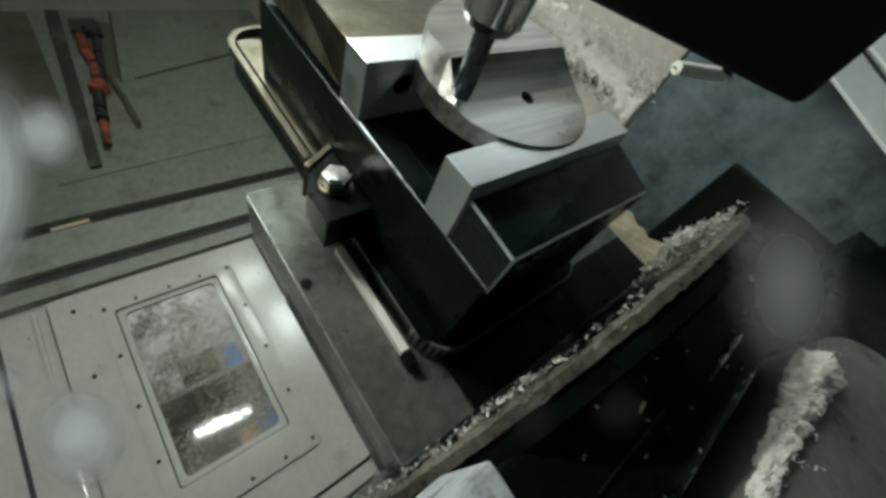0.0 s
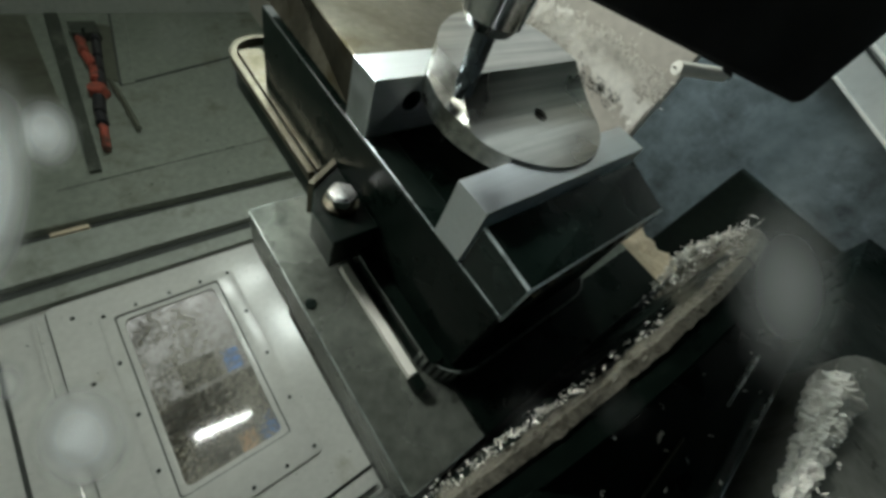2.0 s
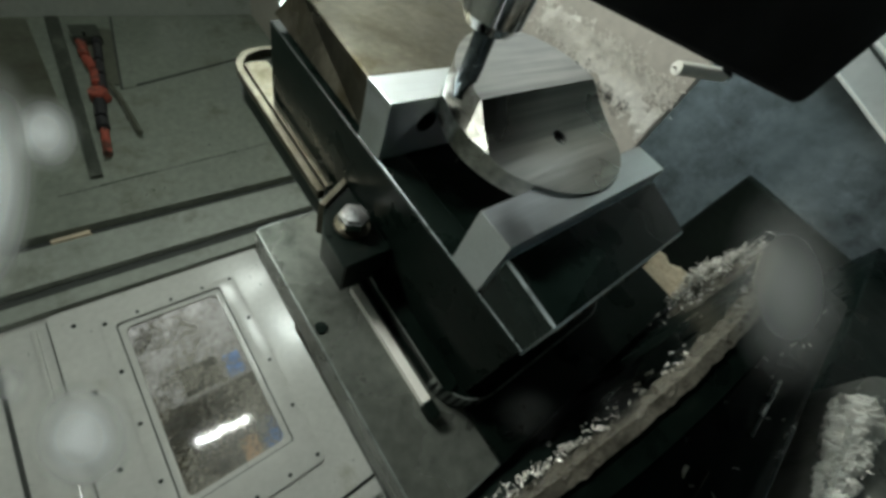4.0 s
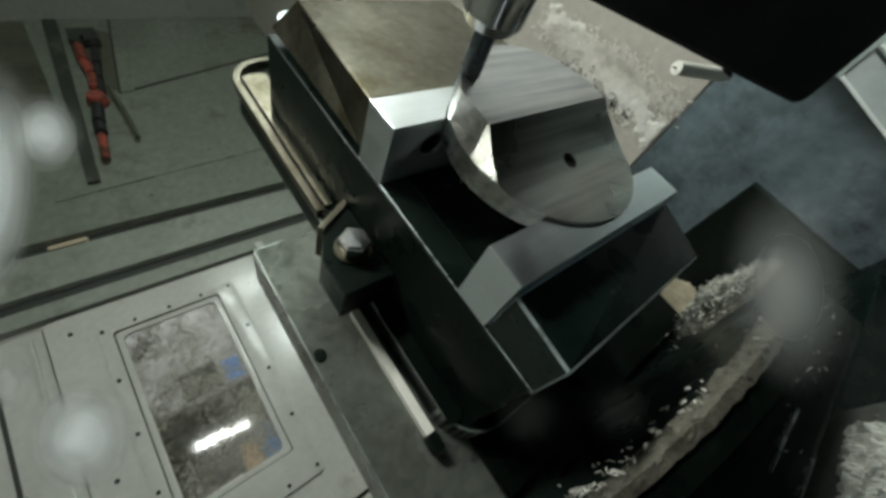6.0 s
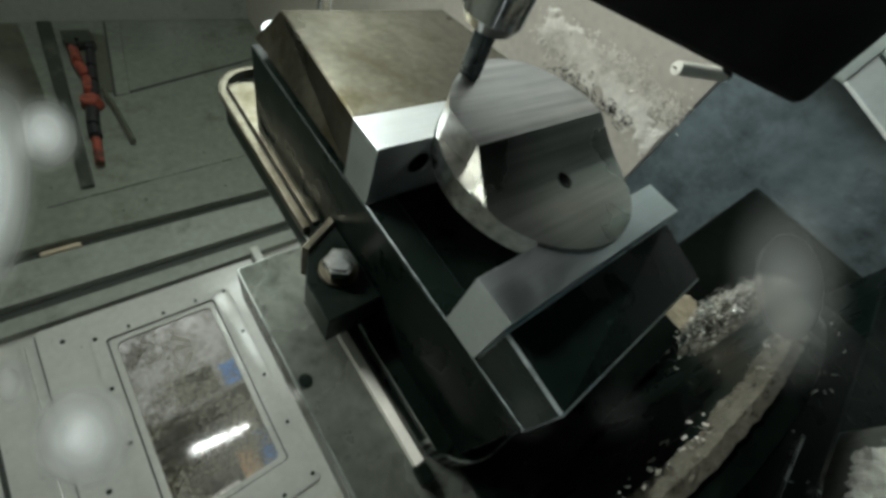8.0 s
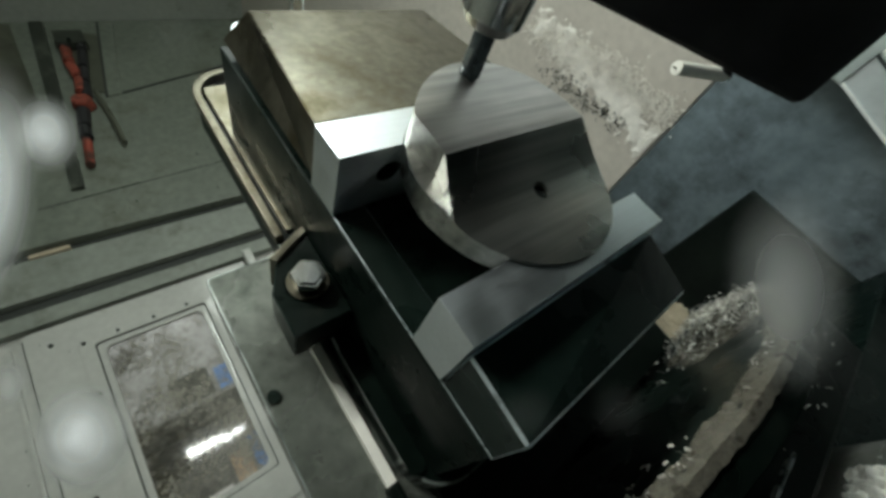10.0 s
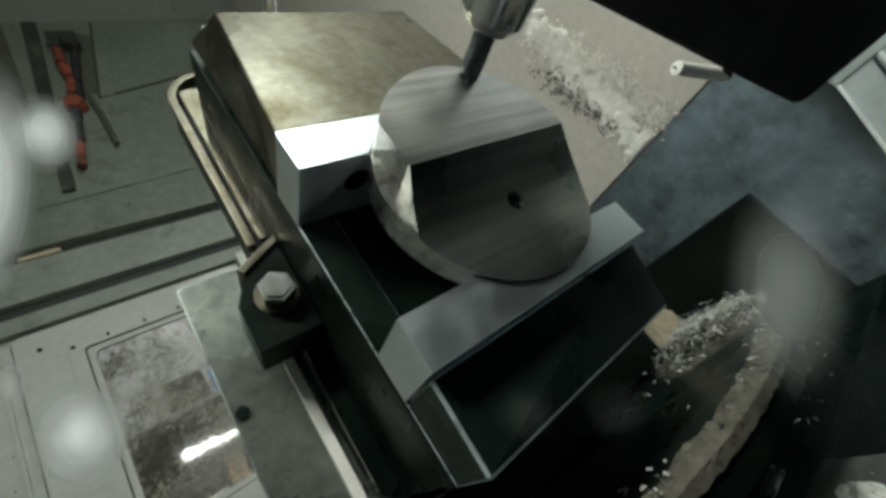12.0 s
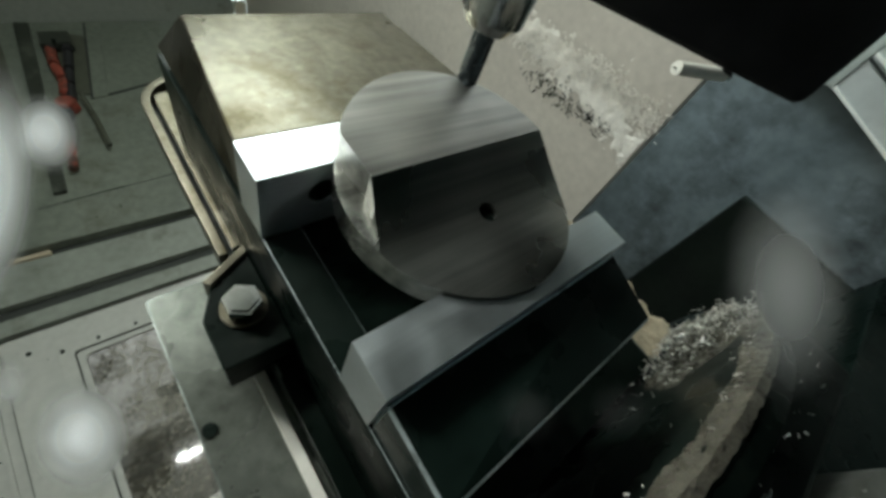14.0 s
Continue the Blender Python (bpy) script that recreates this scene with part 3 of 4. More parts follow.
def vise():
    v = thing("machine_vise", (0.076, -0.17, -0.1), "black machine vise with aluminium soft jaws on the fixture block", "vise")
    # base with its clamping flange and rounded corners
    part("base_flange", prism(rounded(-0.012, 0.164, -0.150, 0.225, 0.03), -0.0995, -0.078, 0.0016), IRON, v, "black base flange with a painted edge highlight", True, JAW_EDGE)
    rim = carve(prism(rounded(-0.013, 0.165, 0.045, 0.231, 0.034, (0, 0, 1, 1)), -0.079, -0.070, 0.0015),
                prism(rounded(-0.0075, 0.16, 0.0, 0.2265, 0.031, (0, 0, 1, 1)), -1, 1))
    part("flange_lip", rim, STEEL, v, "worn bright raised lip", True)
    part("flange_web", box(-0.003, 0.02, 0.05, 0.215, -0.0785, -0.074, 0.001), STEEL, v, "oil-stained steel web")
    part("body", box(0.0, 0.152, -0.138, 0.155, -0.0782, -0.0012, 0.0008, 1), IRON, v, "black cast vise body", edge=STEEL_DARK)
    part("rear_post", prism(rounded(0.010, 0.148, 0.02, 0.172, 0.014, (0, 0, 1, 1)), -0.0011, 0.006, 0.0015), EDGE, v, "bright rounded heel", True)
    part("bed_rail", box(0.0005, 0.02, -0.139, 0.0245, -0.001, 0.0005, 0.0004, 1), STEEL_DARK, v, "ground bed rail", edge=EDGE)
    part("bed_rail", box(0.132, 0.1515, -0.139, 0.0245, -0.001, 0.0005, 0.0004, 1), STEEL_DARK, v, "ground bed rail", edge=EDGE)
    # fixed jaw: its face leans back a little
    fixed = box(0.0006, 0.151, 0.0245, 0.150, 0.0062, 0.0415)
    for w in fixed.verts:
        if w.co.z > 0.03 and w.co.y > 0.1:
            w.co.z, w.co.y = 0.031, 0.138
            w.co.x = 0.014 if w.co.x < 0.05 else 0.147
    part("fixed_jaw", soften(fixed, 0.0008), STEEL, v, "oil-stained ground steel fixed jaw block")
    # moving jaw behind the lower soft jaw
    moving = box(0.0015, 0.150, -0.1400, -0.1012, -0.0058, 0.0335)
    for w in moving.verts:
        if w.co.z > 0.02 and w.co.y < -0.12:
            w.co.z = 0.0300 if w.co.x < 0.05 else 0.0225
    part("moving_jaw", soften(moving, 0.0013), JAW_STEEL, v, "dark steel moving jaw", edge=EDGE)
    part("jaw_foot", box(0.006, 0.146, -0.1385, -0.102, -0.012, -0.006, 0.0008), IRON, v, "black jaw foot")
    # row of studs added to paint the dashed highlight under the jaw's edge
    for i in range(7):
        x = 0.016 + 0.014 * i
        part("glint_stud", tube((x, -0.1385, 0.017), (x, -0.1412, 0.017), 0.0034, 0.003, 12), STEEL, v, "small steel stud painting a highlight")
    pocket = lambda: tube((0.082, -0.036, 0.0325), (0.082, -0.036, 0.2), 0.0597, None, 96)
    upper = carve(box(0, 0.152, 0.0, 0.024, 0.0008, 0.0418), pocket())
    hole = tube((0.0305, -0.01, 0.0235), (0.0305, 0.0175, 0.0235), 0.0074, None, 28)
    upper = soften(carve(upper, hole), 0.0005)
    uj = part("soft_jaw", upper, ALU, v, "milled aluminium soft jaw with round pocket", True)
    part("cap_screw", carve(tube((0.0305, 0.0165, 0.0235), (0.0305, 0.0085, 0.0235), 0.0058, None, 24, 0.0006),
                            tube((0.0305, 0.0, 0.0235), (0.0305, 0.0125, 0.0235), 0.0028, None, 6)), CHROME, uj, "bright socket cap screw", True)
    # black liner puts shade into the counterbore's colour
    part("counterbore", carve(tube((0.0305, 0.0174, 0.0235), (0.0305, 0.001, 0.0235), 0.0073, None, 28), tube((0.0305, 0.0168, 0.0235), (0.0305, -0.1, 0.0235), 0.0068, None, 28)), IRON, uj, "black liner painting the counterbore's dark inside")
    lower = soften(carve(box(0, 0.152, -0.1008, -0.078, 0.0008, 0.0425), pocket()), 0.0009)
    part("soft_jaw", lower, ALU, v, "milled aluminium soft jaw with round pocket", True)
    part("stud", tube((0.05, 0.150, 0.006), (0.05, 0.150, 0.034), 0.0045, None, 16, 0.0008), CHROME, v, "bright steel stud", True)
    # screw clamp at the side
    clamp = soften(prism(((-0.036, -0.036), (-0.0006, -0.036), (-0.0006, 0.026), (-0.026, 0.012), (-0.036, -0.006)), -0.0775, -0.047), 0.0008)
    part("clamp_block", clamp, IRON, v, "black clamp block", edge=JAW_STEEL)
    heel = prism(((-0.0255, 0.0115), (-0.0008, 0.0255), (-0.0008, 0.031), (-0.0285, 0.0155)), -0.0775, -0.0445, 0.0008)
    part("clamp_heel", heel, STEEL, v, "tan stained clamp heel")
    part("washer", tube((-0.0155, -0.008, -0.047), (-0.0155, -0.008, -0.0445), 0.0122, None, 28, 0.0005), STEEL, v)
    bolt = join(tube((-0.0155, -0.008, -0.0445), (-0.0155, -0.008, -0.034), 0.0104, 0.0098, 6, 0.0016))
    part("hex_bolt", bolt, CHROME, v, "bright hexagon bolt head")
    part("clamp_slot", prism(rounded(-0.012, -0.001, -0.132, -0.042, 0.005), -0.0775, -0.0765), IRON, v, "dark wet clamp groove")


def gauge_bar():
    b = thing("white_bar", (-0.02, -0.13, -0.0998), "off-white flat plastic bar on the steel plate beside the vise", "bar")
    part("body", box(-0.0228, -0.0162, -0.128, -0.03, -0.0998, -0.0925, 0.001), IVORY, b)
    part("end_stop", box(-0.0245, -0.0165, -0.140, -0.1285, -0.0998, -0.090, 0.002), IRON, b, "black end stop")


def workpiece():
    c, r = Vector((0.082, -0.036, 0)), 0.0592
    ridge_y, ridge_z, floor_z, run = -0.0275, 0.060, 0.0445, 0.040
    step = 0.0468
    flank = [(ridge_y - run * i / 18, floor_z + (ridge_z - floor_z) * (1 - i / 18) ** 2) for i in range(19)]

    def above():
        """All that the cutter has taken away above the flank and the top."""
        bm = prism([(0.2, ridge_z + 0.13 * (0.2 - ridge_y)), *flank, (-0.3, floor_z), (-0.3, 0.3), (0.2, 0.3)], -0.1, 0.3)
        for v in bm.verts:
            v.co = (v.co.z, v.co.x, v.co.y)
        bmesh.ops.recalc_face_normals(bm, faces=bm.faces[:])
        return bm
    base = tube((c.x, c.y, 0.0328), (c.x, c.y, step), r, None, 128)
    # the boss left standing inside the path of the cutter
    out = []
    for i in range(97):
        a = radians(360 * i / 97)
        x, y = c.x + (r - 0.0001) * math.cos(a), c.y + (r - 0.0001) * math.sin(a)
        out.append((max(x, 0.0345 + (0.34 if y < -0.027 else -0.083) * (y + 0.027)), y))
    boss = clip(prism(out, 0.036, 0.09), (0, -0.0521, 0), (0, -1, 0))
    bore = lambda: tube((0.0845, -0.0545, 0.034), (0.0845, -0.0545, 0.08), 0.0048, None, 32)
    base, boss = carve(carve(base, above()), bore()), carve(carve(boss, above()), bore())
    w = join(base, boss)
    w.normal_update()
    for f in w.faces:
        if abs(f.normal.y + 0.129) < 0.02 and f.normal.z > 0.9:
            f.material_index = 1
        elif f.normal.x < -0.7 and f.calc_center_median().z > step and abs(f.normal.z) < 0.1:
            f.material_index = 1
    p = thing("workpiece", (c.x, c.y, 0.0328), "round aluminium workpiece with sloping milled faces clamped in the jaws", "workpiece")
    body = part("body", w, PART_ALU, p, "streaked freshly milled aluminium", True, PART_MATT)
    body.data.set_sharp_from_angle(angle=radians(8))
    # black plug that paints the shade inside the bore
    part("bore", tube((0.0845, -0.0545, 0.0335), (0.0845, -0.0545, 0.044), 0.0047, None, 24), IRON, p, "black plug painting the drilled bore's dark inside")


def spindle():
    s = thing("spindle_head", EYE_MID, "black spindle head with steel tool holder and end mill", "spindle head")
    ex, ey, ez = EYE_MID
    hull = prism([(ex + a, ey + b) for a, b in ((0.138, 0.1095), (0.2124, 0.0105), (0.26, 0.022), (0.26, 0.115), (0.20, 0.135), (0.138, 0.125))], ez - 0.045, ez + 0.06, 0.006, 3)
    part("housing", hull, BLACK, s, "matt black spindle housing", True)
    part("quill", tube((ex + 0.1525, ey + 0.1253, ez - 0.0045), (ex + 0.1525, ey + 0.1253, ez + 0.5), 0.05, 0.05, 48, 0.002), BLACK, s, "black spindle quill", True)
    tx, ty = TOOL_AT
    z0 = 0.0515
    shank = tube((tx, ty, z0 + 0.014), (tx, ty, z0 + 0.045), 0.0056, None, 32)
    part("tool_shank", shank, CARBIDE, s, "dark coated carbide shank", True)
    # fluted end: a four-lobed bar with a twist
    fl = bmesh.new()
    rings = []
    for k in range(13):
        z = z0 + 0.015 * k / 12
        ring = []
        for i in range(32):
            a = 2 * math.pi * i / 32
            rr = 0.0056 * (0.86 + 0.14 * math.cos(4 * a))
            ring.append(fl.verts.new((tx + rr * math.cos(a + 1.4 * k / 12), ty + rr * math.sin(a + 1.4 * k / 12), z)))
        rings.append(ring)
    for lo, hi in zip(rings, rings[1:]):
        for i in range(32):
            fl.faces.new((lo[i], lo[(i + 1) % 32], hi[(i + 1) % 32], hi[i]))
    fl.faces.new(rings[0][::-1])
    fl.faces.new(rings[-1])
    part("flutes", fl, CARBIDE, s, "four-fluted carbide cutting end", True)
    nose = join(tube((tx, ty, z0 + 0.0385), (tx, ty, z0 + 0.044), 0.0115, 0.0152, 40), tube((tx, ty, z0 + 0.044), (tx, ty, z0 + 0.062), 0.0152, 0.0165, 40))
    part("collet_nut", nose, CHROME, s, "bright steel collet nut", True)
    part("holder", tube((tx, ty, z0 + 0.0622), (tx, ty, z0 + 0.11), 0.0195, 0.021, 40, 0.001), CHROME, s, "steel tool holder", True)
    near, far = Vector((0.3486, 0.0998, -0.0990)), Vector((0.4142, 0.0773, -0.0981))
    here = Vector(EYE_MID)
    noz = part("coolant_nozzle", tube(here + near, here + far, 0.0053, 0.0053, 24, 0.0046), IVORY, s, "ivory plastic coolant nozzle", True)
    part("nozzle_hose", tube(here + far, here + Vector((0.25, 0.10, 0.0)), 0.004, 0.004, 14), BLACK, noz, "black hose")
    return s


def lamps():
    w = thing("work_light", (-0.2, 0.40, 0.31), "tubular machine work light", "lamp")
    part("tube", tube((-0.32, 0.385, 0.31), (-0.08, 0.385, 0.31), 0.012, None, 20, 0.003), LAMP, w, "glowing lamp tube", True)
    part("bracket", box(-0.33, -0.07, 0.4, 0.415, 0.29, 0.335, 0.003), PAINT, w, "painted lamp bracket")
    f = thing("wall_light", (0.32, 0.49, 0.73), "long tubular machine light on the front wall", "lamp")
    part("tube", tube((0.32, 0.5, 0.725), (0.32, 1.0, 0.725), 0.014, None, 20, 0.003), LAMP, f, "glowing lamp tube", True)
    part("bracket", box(0.305, 0.335, 0.49, 1.01, 0.742, 0.75, 0.002), PAINT, f, "painted lamp bracket")
    r = thing("roof_light", (0.2, 1.6, 0.7), "long tubular light under the enclosure roof", "lamp")
    part("tube", tube((0.07, 1.275, 0.69), (0.33, 1.275, 0.69), 0.012, None, 20, 0.003), LAMP, r, "glowing lamp tube", True)
    part("bracket", box(0.05, 0.35, 1.288, 1.2995, 0.67, 0.71, 0.002), PAINT, r, "painted lamp bracket")
    part("hanger", box(0.19, 0.21, 1.2998, 1.5998, 0.68, 0.70, 0.002), PAINT, r, "painted hanger")
    # unseen glowing panel, added to brighten the jaws and the workpiece's top
    c = thing("fill_panel", (0.497, 0.03, 0.36), "unseen glowing panel added to brighten jaws and workpiece", "lamp")
    part("diffuser", box(0.489, 0.4935, 0.085, 0.31, 0.2, 0.62, 0.002), FILL_GLOW, c, "glowing face of the added panel")
    part("frame", box(0.494, 0.4995, 0.077, 0.318, 0.19, 0.63, 0.002), PAINT, c, "frame of the added panel")
    part("arm", box(-0.21, -0.19, 0.415, 1.5998, 0.3, 0.32, 0.002), PAINT, w, "painted hanging arm")


def rim_sludge(a0, a1, width, y, height, na, nr, seed):
    """A low uneven band of sludge along the pallet's rim, thinning out inwards with a torn edge."""
    bm = bmesh.new()
    grid = []
    for i in range(na + 1):
        a = a0 + (a1 - a0) * i / na
        torn = 0.006 * noise.noise(Vector((a * 9, seed, 1))) + 0.003 * noise.noise(Vector((a * 50, seed, 4)))
        row = []
        for k in range(nr + 1):
            inset = -0.002 + (width + torn) * max(0, k - 4) / (nr - 4)
            x, z = on_rim(a, inset - 0.0008 * min(1, k / 4) * (0.6 + noise.noise(Vector((a * 60, k, seed)))))
            q = Vector((x * 55, z * 55, seed))
            h = noise.fractal(q, 0.9, 2.1, 5) * 0.35 + 0.45 + 0.3 * noise.noise(q * 4)
            d = min(inset + 0.004, width + torn - inset, 0.3 * (a - a0), 0.3 * (a1 - a))
            over = 0.007 * (1 - k / 4) * (0.9 + 0.12 * noise.noise(Vector((a * 40, seed, 8)))) if k < 4 else 0.0
            row.append(bm.verts.new((x, y - 0.0012 + max(0.0, h) * height * min(1, d / 0.008) - over, z)))
        grid.append(row)
    for i in range(na):
        for k in range(nr):
            bm.faces.new((grid[i][k], grid[i + 1][k], grid[i + 1][k + 1], grid[i][k + 1]))
    return bm


def heap(x0, x1, z0, z1, y, height, nx, nz, seed):
    """A low uneven mound on a level surface."""
    bm = bmesh.new()
    grid = []
    for i in range(nx + 1):
        row = []
        for k in range(nz + 1):
            u, w = 2 * i / nx - 1, 2 * k / nz - 1
            x, z = (x0 + x1) / 2 + (x1 - x0) / 2 * u, (z0 + z1) / 2 + (z1 - z0) / 2 * w
            q = Vector((x * 55, z * 55, seed))
            h = noise.fractal(q, 0.9, 2.1, 5) * 0.5 + 0.5 + 0.35 * noise.noise(q * 4)
            row.append(bm.verts.new((x, y - 0.0012 + max(0.0, h) * height * max(0.0, 1 - u * u - w * w + 0.2 * noise.noise(q)), z)))
        grid.append(row)
    for i in range(nx):
        for k in range(nz):
            bm.faces.new((grid[i][k], grid[i][k + 1], grid[i + 1][k + 1], grid[i + 1][k]))
    return bm


def flakes(count, where, size, rng, flat=False):
    """Curled strips of swarf; where(rng) gives the place of each."""
    bm = bmesh.new()
    for _ in range(count):
        p = Vector(where(rng))
        turn = Euler((rng.uniform(0, 6.3), rng.uniform(0, 6.3), rng.uniform(0, 6.3))).to_matrix()
        if flat:
            a = rng.uniform(0, 6.3)
            turn = Matrix(((0, 0, -1), (math.cos(a), -math.sin(a), 0), (math.sin(a), math.cos(a), 0)))
        l, w, curl = size * rng.uniform(0.4, 1.6), size * rng.uniform(0.15, 0.4), rng.uniform(0.6, 3.5)
        last = None
        for k in range(5):
            a = curl * (k / 4 - 0.5)
            c = Vector((math.sin(a) / curl * l, 0, (1 - math.cos(a)) / curl * l))
            pair = [bm.verts.new(p + turn @ (c + Vector((0, sgn * w, 0.15 * w * k)))) for sgn in (-0.5, 0.5)]
            if last:
                bm.faces.new((last[0], last[1], pair[1], pair[0]))
            last = pair
    return bm


def stuff(name, bm, mat, label, category):
    return tagged(part(name, bm, mat, None, label), "", category, "", "stuff")


def swarf():
    rng = random.Random(7)
    stuff("sludge", rim_sludge(-1.15, 0.95, 0.021, -0.194, 0.006, 420, 40, 3.0), SLUDGE, "smooth grey-brown chip sludge along the pallet rim", "sludge")
    stuff("sludge", heap(0.2, 0.33, -0.10, -0.01, -0.194, 0.014, 110, 80, 9.0), SLUDGE, "grey-brown heap of chip sludge on the pallet", "sludge")

    def along_rim(r):
        x, z = on_rim(r.choice((r.gauss(-0.62, 0.16), r.gauss(-0.8, 0.2), r.gauss(0.65, 0.2), r.uniform(-1.0, 0.9))), abs(r.gauss(0.006, 0.012)))
        return x, -0.1905 + abs(r.gauss(0, 0.002)), z
    stuff("chips", flakes(420, along_rim, 0.0036, rng), CHIP, "bright curled aluminium chips along the pallet rim", "chips")

    def on_heap(r):
        x, z = r.gauss(0.262, 0.026), r.gauss(-0.055, 0.022)
        return x, -0.190 + 0.016 * max(0, 1 - abs(x - 0.262) / 0.06) * max(0, 1 - abs(z + 0.055) / 0.055) + abs(r.gauss(0, 0.002)), z
    stuff("chips", flakes(520, on_heap, 0.005, rng), CHIP, "heap of bright aluminium chips on the pallet", "chips")

    def on_body(r):
        return r.uniform(-0.03, 0.34), r.uniform(-0.28, -0.215), -0.029
    stuff("chips", flakes(34, on_body, 0.0055, rng), CHIP, "scattered chips stuck to the black pallet body", "chips")

    def on_panel(r):
        k = min(1.0, abs(r.gauss(0.5, 0.27)))
        y = 0.27 - 0.25 * k
        return 0.4993, y + r.gauss(0, 0.010), -0.07 + 0.03 * k + r.gauss(0, 0.011)
    stuff("chip_dust", cake(), DUST, "white caked chip dust on the guard panel", "dust")
    stuff("chip_dust", flakes(3500, on_panel, 0.0055, rng, True), DUST, "white dried chip dust caked on the guard panel", "dust")

    def dark_spots(r):
        k = r.random()
        return 0.4985, 0.21 - 0.15 * k + r.gauss(0, 0.014), -0.11 + 0.02 * k + r.gauss(0, 0.009)
    stuff("chip_dust", flakes(200, dark_spots, 0.005, rng, True), IRON, "dark oily specks on the guard panel", "dust")

    stuff("chips", crest(0.05, 0.252, -0.318, -0.032), DUST, "pale matted cake of chips on the round housing", "chips")

    def on_housing(r):
        return r.uniform(0.06, 0.255), -0.316 + r.gauss(0, 0.006), -0.022 + r.gauss(0, 0.004)
    stuff("chips", flakes(110, on_housing, 0.0032, rng), DUST, "loose pale chips on the round housing", "chips")

    stuff("chips", flakes(12, lambda r: (r.uniform(0.0, 0.15), r.uniform(-0.13, 0.0), -0.0003), 0.004, rng), CHIP, "few stray chips on the vise bed", "chips")
    def wall_specks(r):
        return FAR @ Vector((r.uniform(-0.45, 0.3), r.uniform(0.6, 1.25), -0.6385))
    stuff("specks", flakes(130, wall_specks, 0.006, rng), IRON, "dark chips stuck to the upper wall", "specks")
    stuff("specks", flakes(90, lambda r: (r.uniform(-0.5, 0.07), r.uniform(-0.16, 0.54), -0.8445 - 0.0), 0.0055, rng), IRON, "dark chips stuck to the door", "specks")
    stuff("crust", lumpy_wall(0.266, 0.314, -0.188, 0.02, -0.0995, 0.004), TAN, "tan dried coolant crust on the fixture plate", "crust")


def cake():
    """Dried dust on the upright side panel: broken islands round a slanting line."""
    bm = bmesh.new()
    ny, nz = 150, 60
    grid = {}
    for i in range(ny + 1):
        for k in range(nz + 1):
            y, z = 0.006 + 0.27 * i / ny, -0.12 + 0.11 * k / nz
            mid = -0.058 - 0.028 * (1 - i / ny) ** 2
            q = Vector((y * 60, z * 60, 4))
            h = 1.05 - abs(z - mid) / 0.024 - max(0, i / ny - 0.55) + 0.9 * noise.fractal(q, 0.8, 2.1, 5)
            if h > 0:
                grid[i, k] = bm.verts.new((0.4998 - min(0.0025, 0.003 * h), y, z))
    for i in range(ny):
        for k in range(nz):
            quad = [grid.get(c) for c in ((i, k), (i, k + 1), (i + 1, k + 1), (i + 1, k))]
            if None not in quad:
                bm.faces.new(quad)
    return bm


def crest(x0, x1, y, z):
    """A matted roll of chips along an edge, thicker at one end, with a torn outline."""
    bm = bmesh.new()
    rings = []
    for i in range(121):
        x = x0 + (x1 - x0) * i / 120
        k = i / 120
        thick = (0.006 + 0.010 * k ** 2) * min(1, (1 - k) / 0.08 + 0.02) ** 0.5
        ring = []
        for j in range(28):
            a = 2 * math.pi * j / 28
            q = Vector((x * 90, math.cos(a) * 1.3, math.sin(a) * 1.3))
            rr = thick * (1 + 0.55 * noise.fractal(q, 0.9, 2.1, 4) + 0.25 * noise.noise(q * 5))
            ring.append(bm.verts.new((x, y + rr * math.cos(a), z + rr * math.sin(a))))
        rings.append(ring)
    for lo, hi in zip(rings, rings[1:]):
        for j in range(28):
            bm.faces.new((lo[j], hi[j], hi[(j + 1) % 28], lo[(j + 1) % 28]))
    return bm


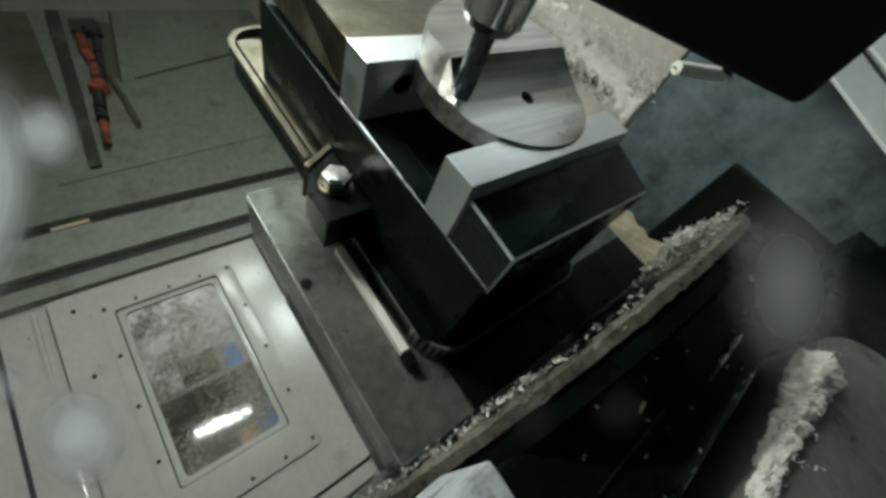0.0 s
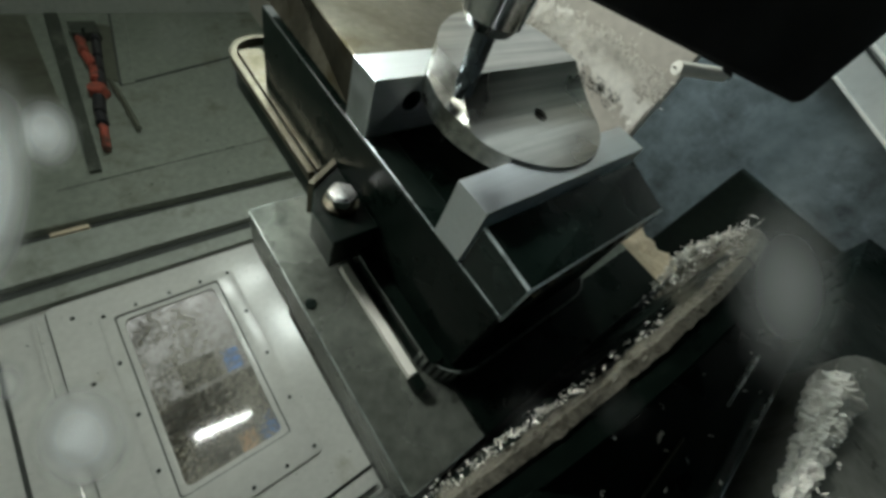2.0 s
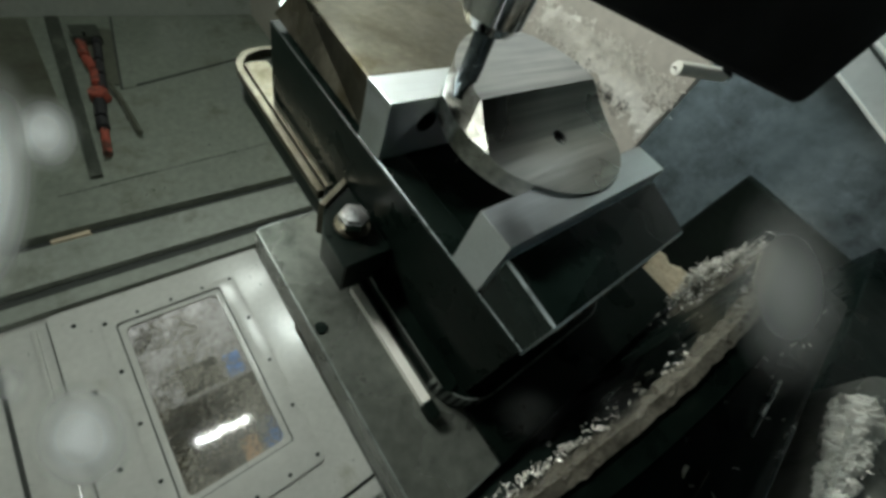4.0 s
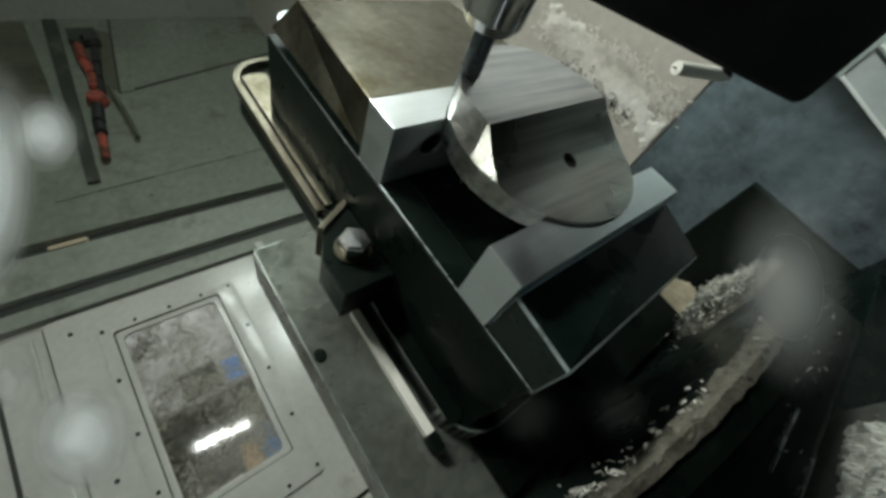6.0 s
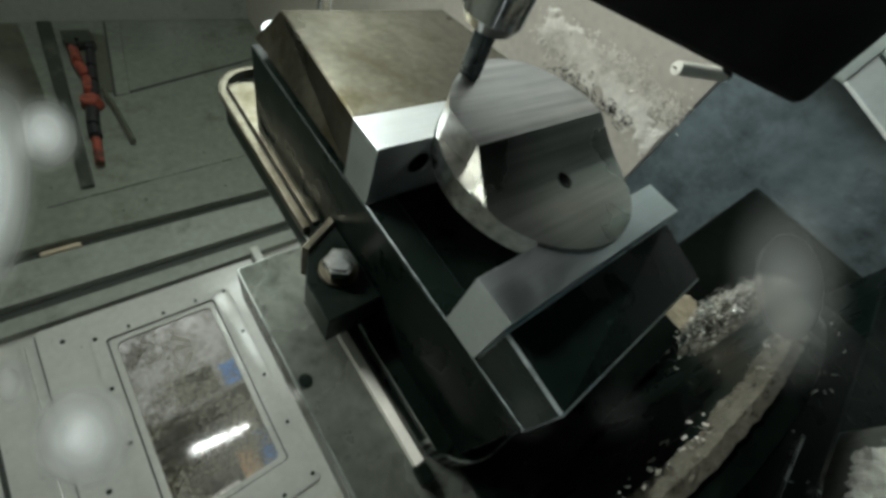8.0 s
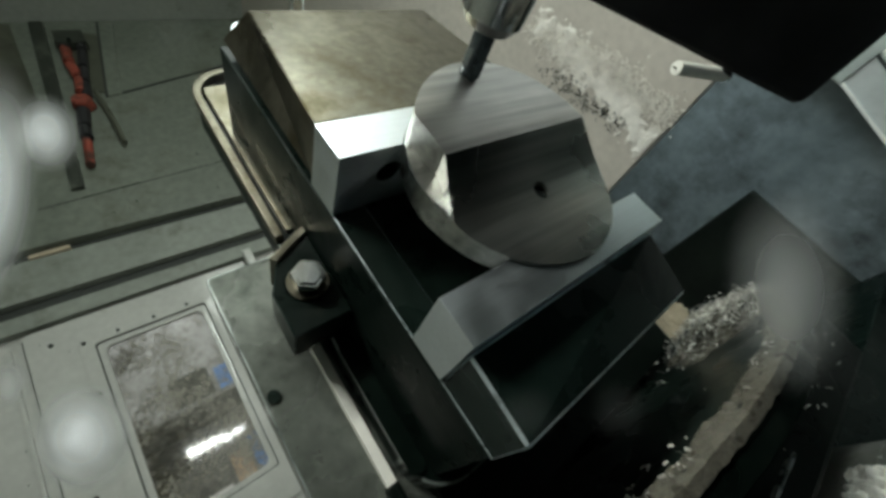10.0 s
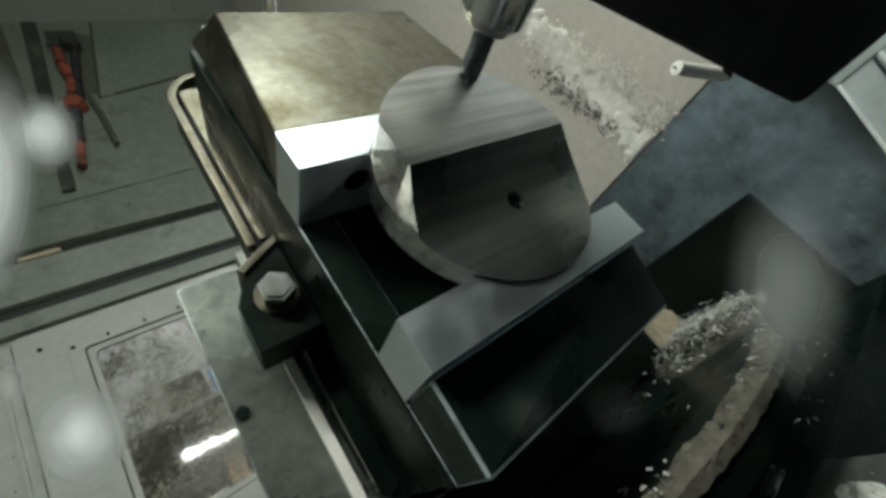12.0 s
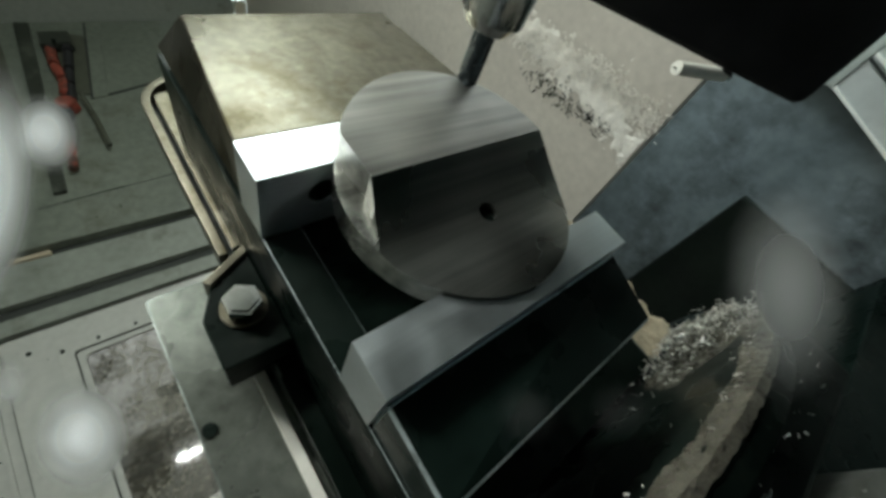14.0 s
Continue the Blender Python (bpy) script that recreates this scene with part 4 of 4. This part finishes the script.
def lumpy_wall(x0, x1, y0, y1, z, height):
    """The same, on an upright face, with a torn outline."""
    bm = bmesh.new()
    nx, ny = 16, 80
    grid = []
    for i in range(nx + 1):
        row = []
        for k in range(ny + 1):
            y = y0 + (y1 - y0) * k / ny
            torn = 0.010 * noise.noise(Vector((y * 60, 0, 5))) + 0.006 * noise.noise(Vector((y * 210, 3, 5)))
            x = x0 + (x1 + torn - x0) * i / nx
            h = max(0.1, 0.5 + noise.fractal(Vector((x * 60, y * 60, 2)), 0.9, 2, 4) * 0.5)
            row.append(bm.verts.new((x, y, z - 0.0006 + height * h * min(1, min(i, nx - i) / 3))))
        grid.append(row)
    for i in range(nx):
        for k in range(ny):
            bm.faces.new((grid[i][k], grid[i + 1][k], grid[i + 1][k + 1], grid[i][k + 1]))
    return bm


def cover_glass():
    """Drops of coolant on the small window through which the camera looks, and a painted glare."""
    g = thing("cover_glass", EYE_MID, "milky coolant drops and a painted glare on the camera's cover glass", "water drops")
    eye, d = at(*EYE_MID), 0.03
    # the tall blot at the left edge paints a lamp's glare
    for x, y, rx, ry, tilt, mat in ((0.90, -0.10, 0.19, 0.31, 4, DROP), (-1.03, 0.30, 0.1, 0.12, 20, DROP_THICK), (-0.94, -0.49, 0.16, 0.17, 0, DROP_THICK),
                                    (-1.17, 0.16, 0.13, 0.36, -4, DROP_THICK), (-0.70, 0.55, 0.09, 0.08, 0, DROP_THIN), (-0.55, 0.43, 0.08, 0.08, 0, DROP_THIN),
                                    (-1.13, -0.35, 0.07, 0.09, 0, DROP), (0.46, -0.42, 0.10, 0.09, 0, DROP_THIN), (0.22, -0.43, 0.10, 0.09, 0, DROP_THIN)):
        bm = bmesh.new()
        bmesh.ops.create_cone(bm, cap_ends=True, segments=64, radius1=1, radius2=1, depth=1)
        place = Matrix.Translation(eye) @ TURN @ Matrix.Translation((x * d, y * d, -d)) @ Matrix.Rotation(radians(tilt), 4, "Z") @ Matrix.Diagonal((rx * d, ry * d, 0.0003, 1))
        me = bpy.data.meshes.new("soft_blot")
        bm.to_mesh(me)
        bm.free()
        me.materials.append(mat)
        ob = new("soft_blot", me)
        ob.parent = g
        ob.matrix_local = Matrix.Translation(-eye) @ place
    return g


EYE_MID = (-0.1008, -0.1138, 0.1662)
TOOL_AT = (0.0517, 0.0115)

enclosure()
machine_door()
shop_outside()
scrap()
pliers()
dark_backplate()
tombstone()
pallet()
machine_base()
round_housing()
vise()
gauge_bar()
workpiece()
lamps()
swarf()
head = spindle()
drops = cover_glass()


def motions():
    rows = [(t, Matrix.Translation((x, y, z))) for t, x, y, z in HEAD_PATH]
    walk(head, rows)
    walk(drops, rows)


motions()
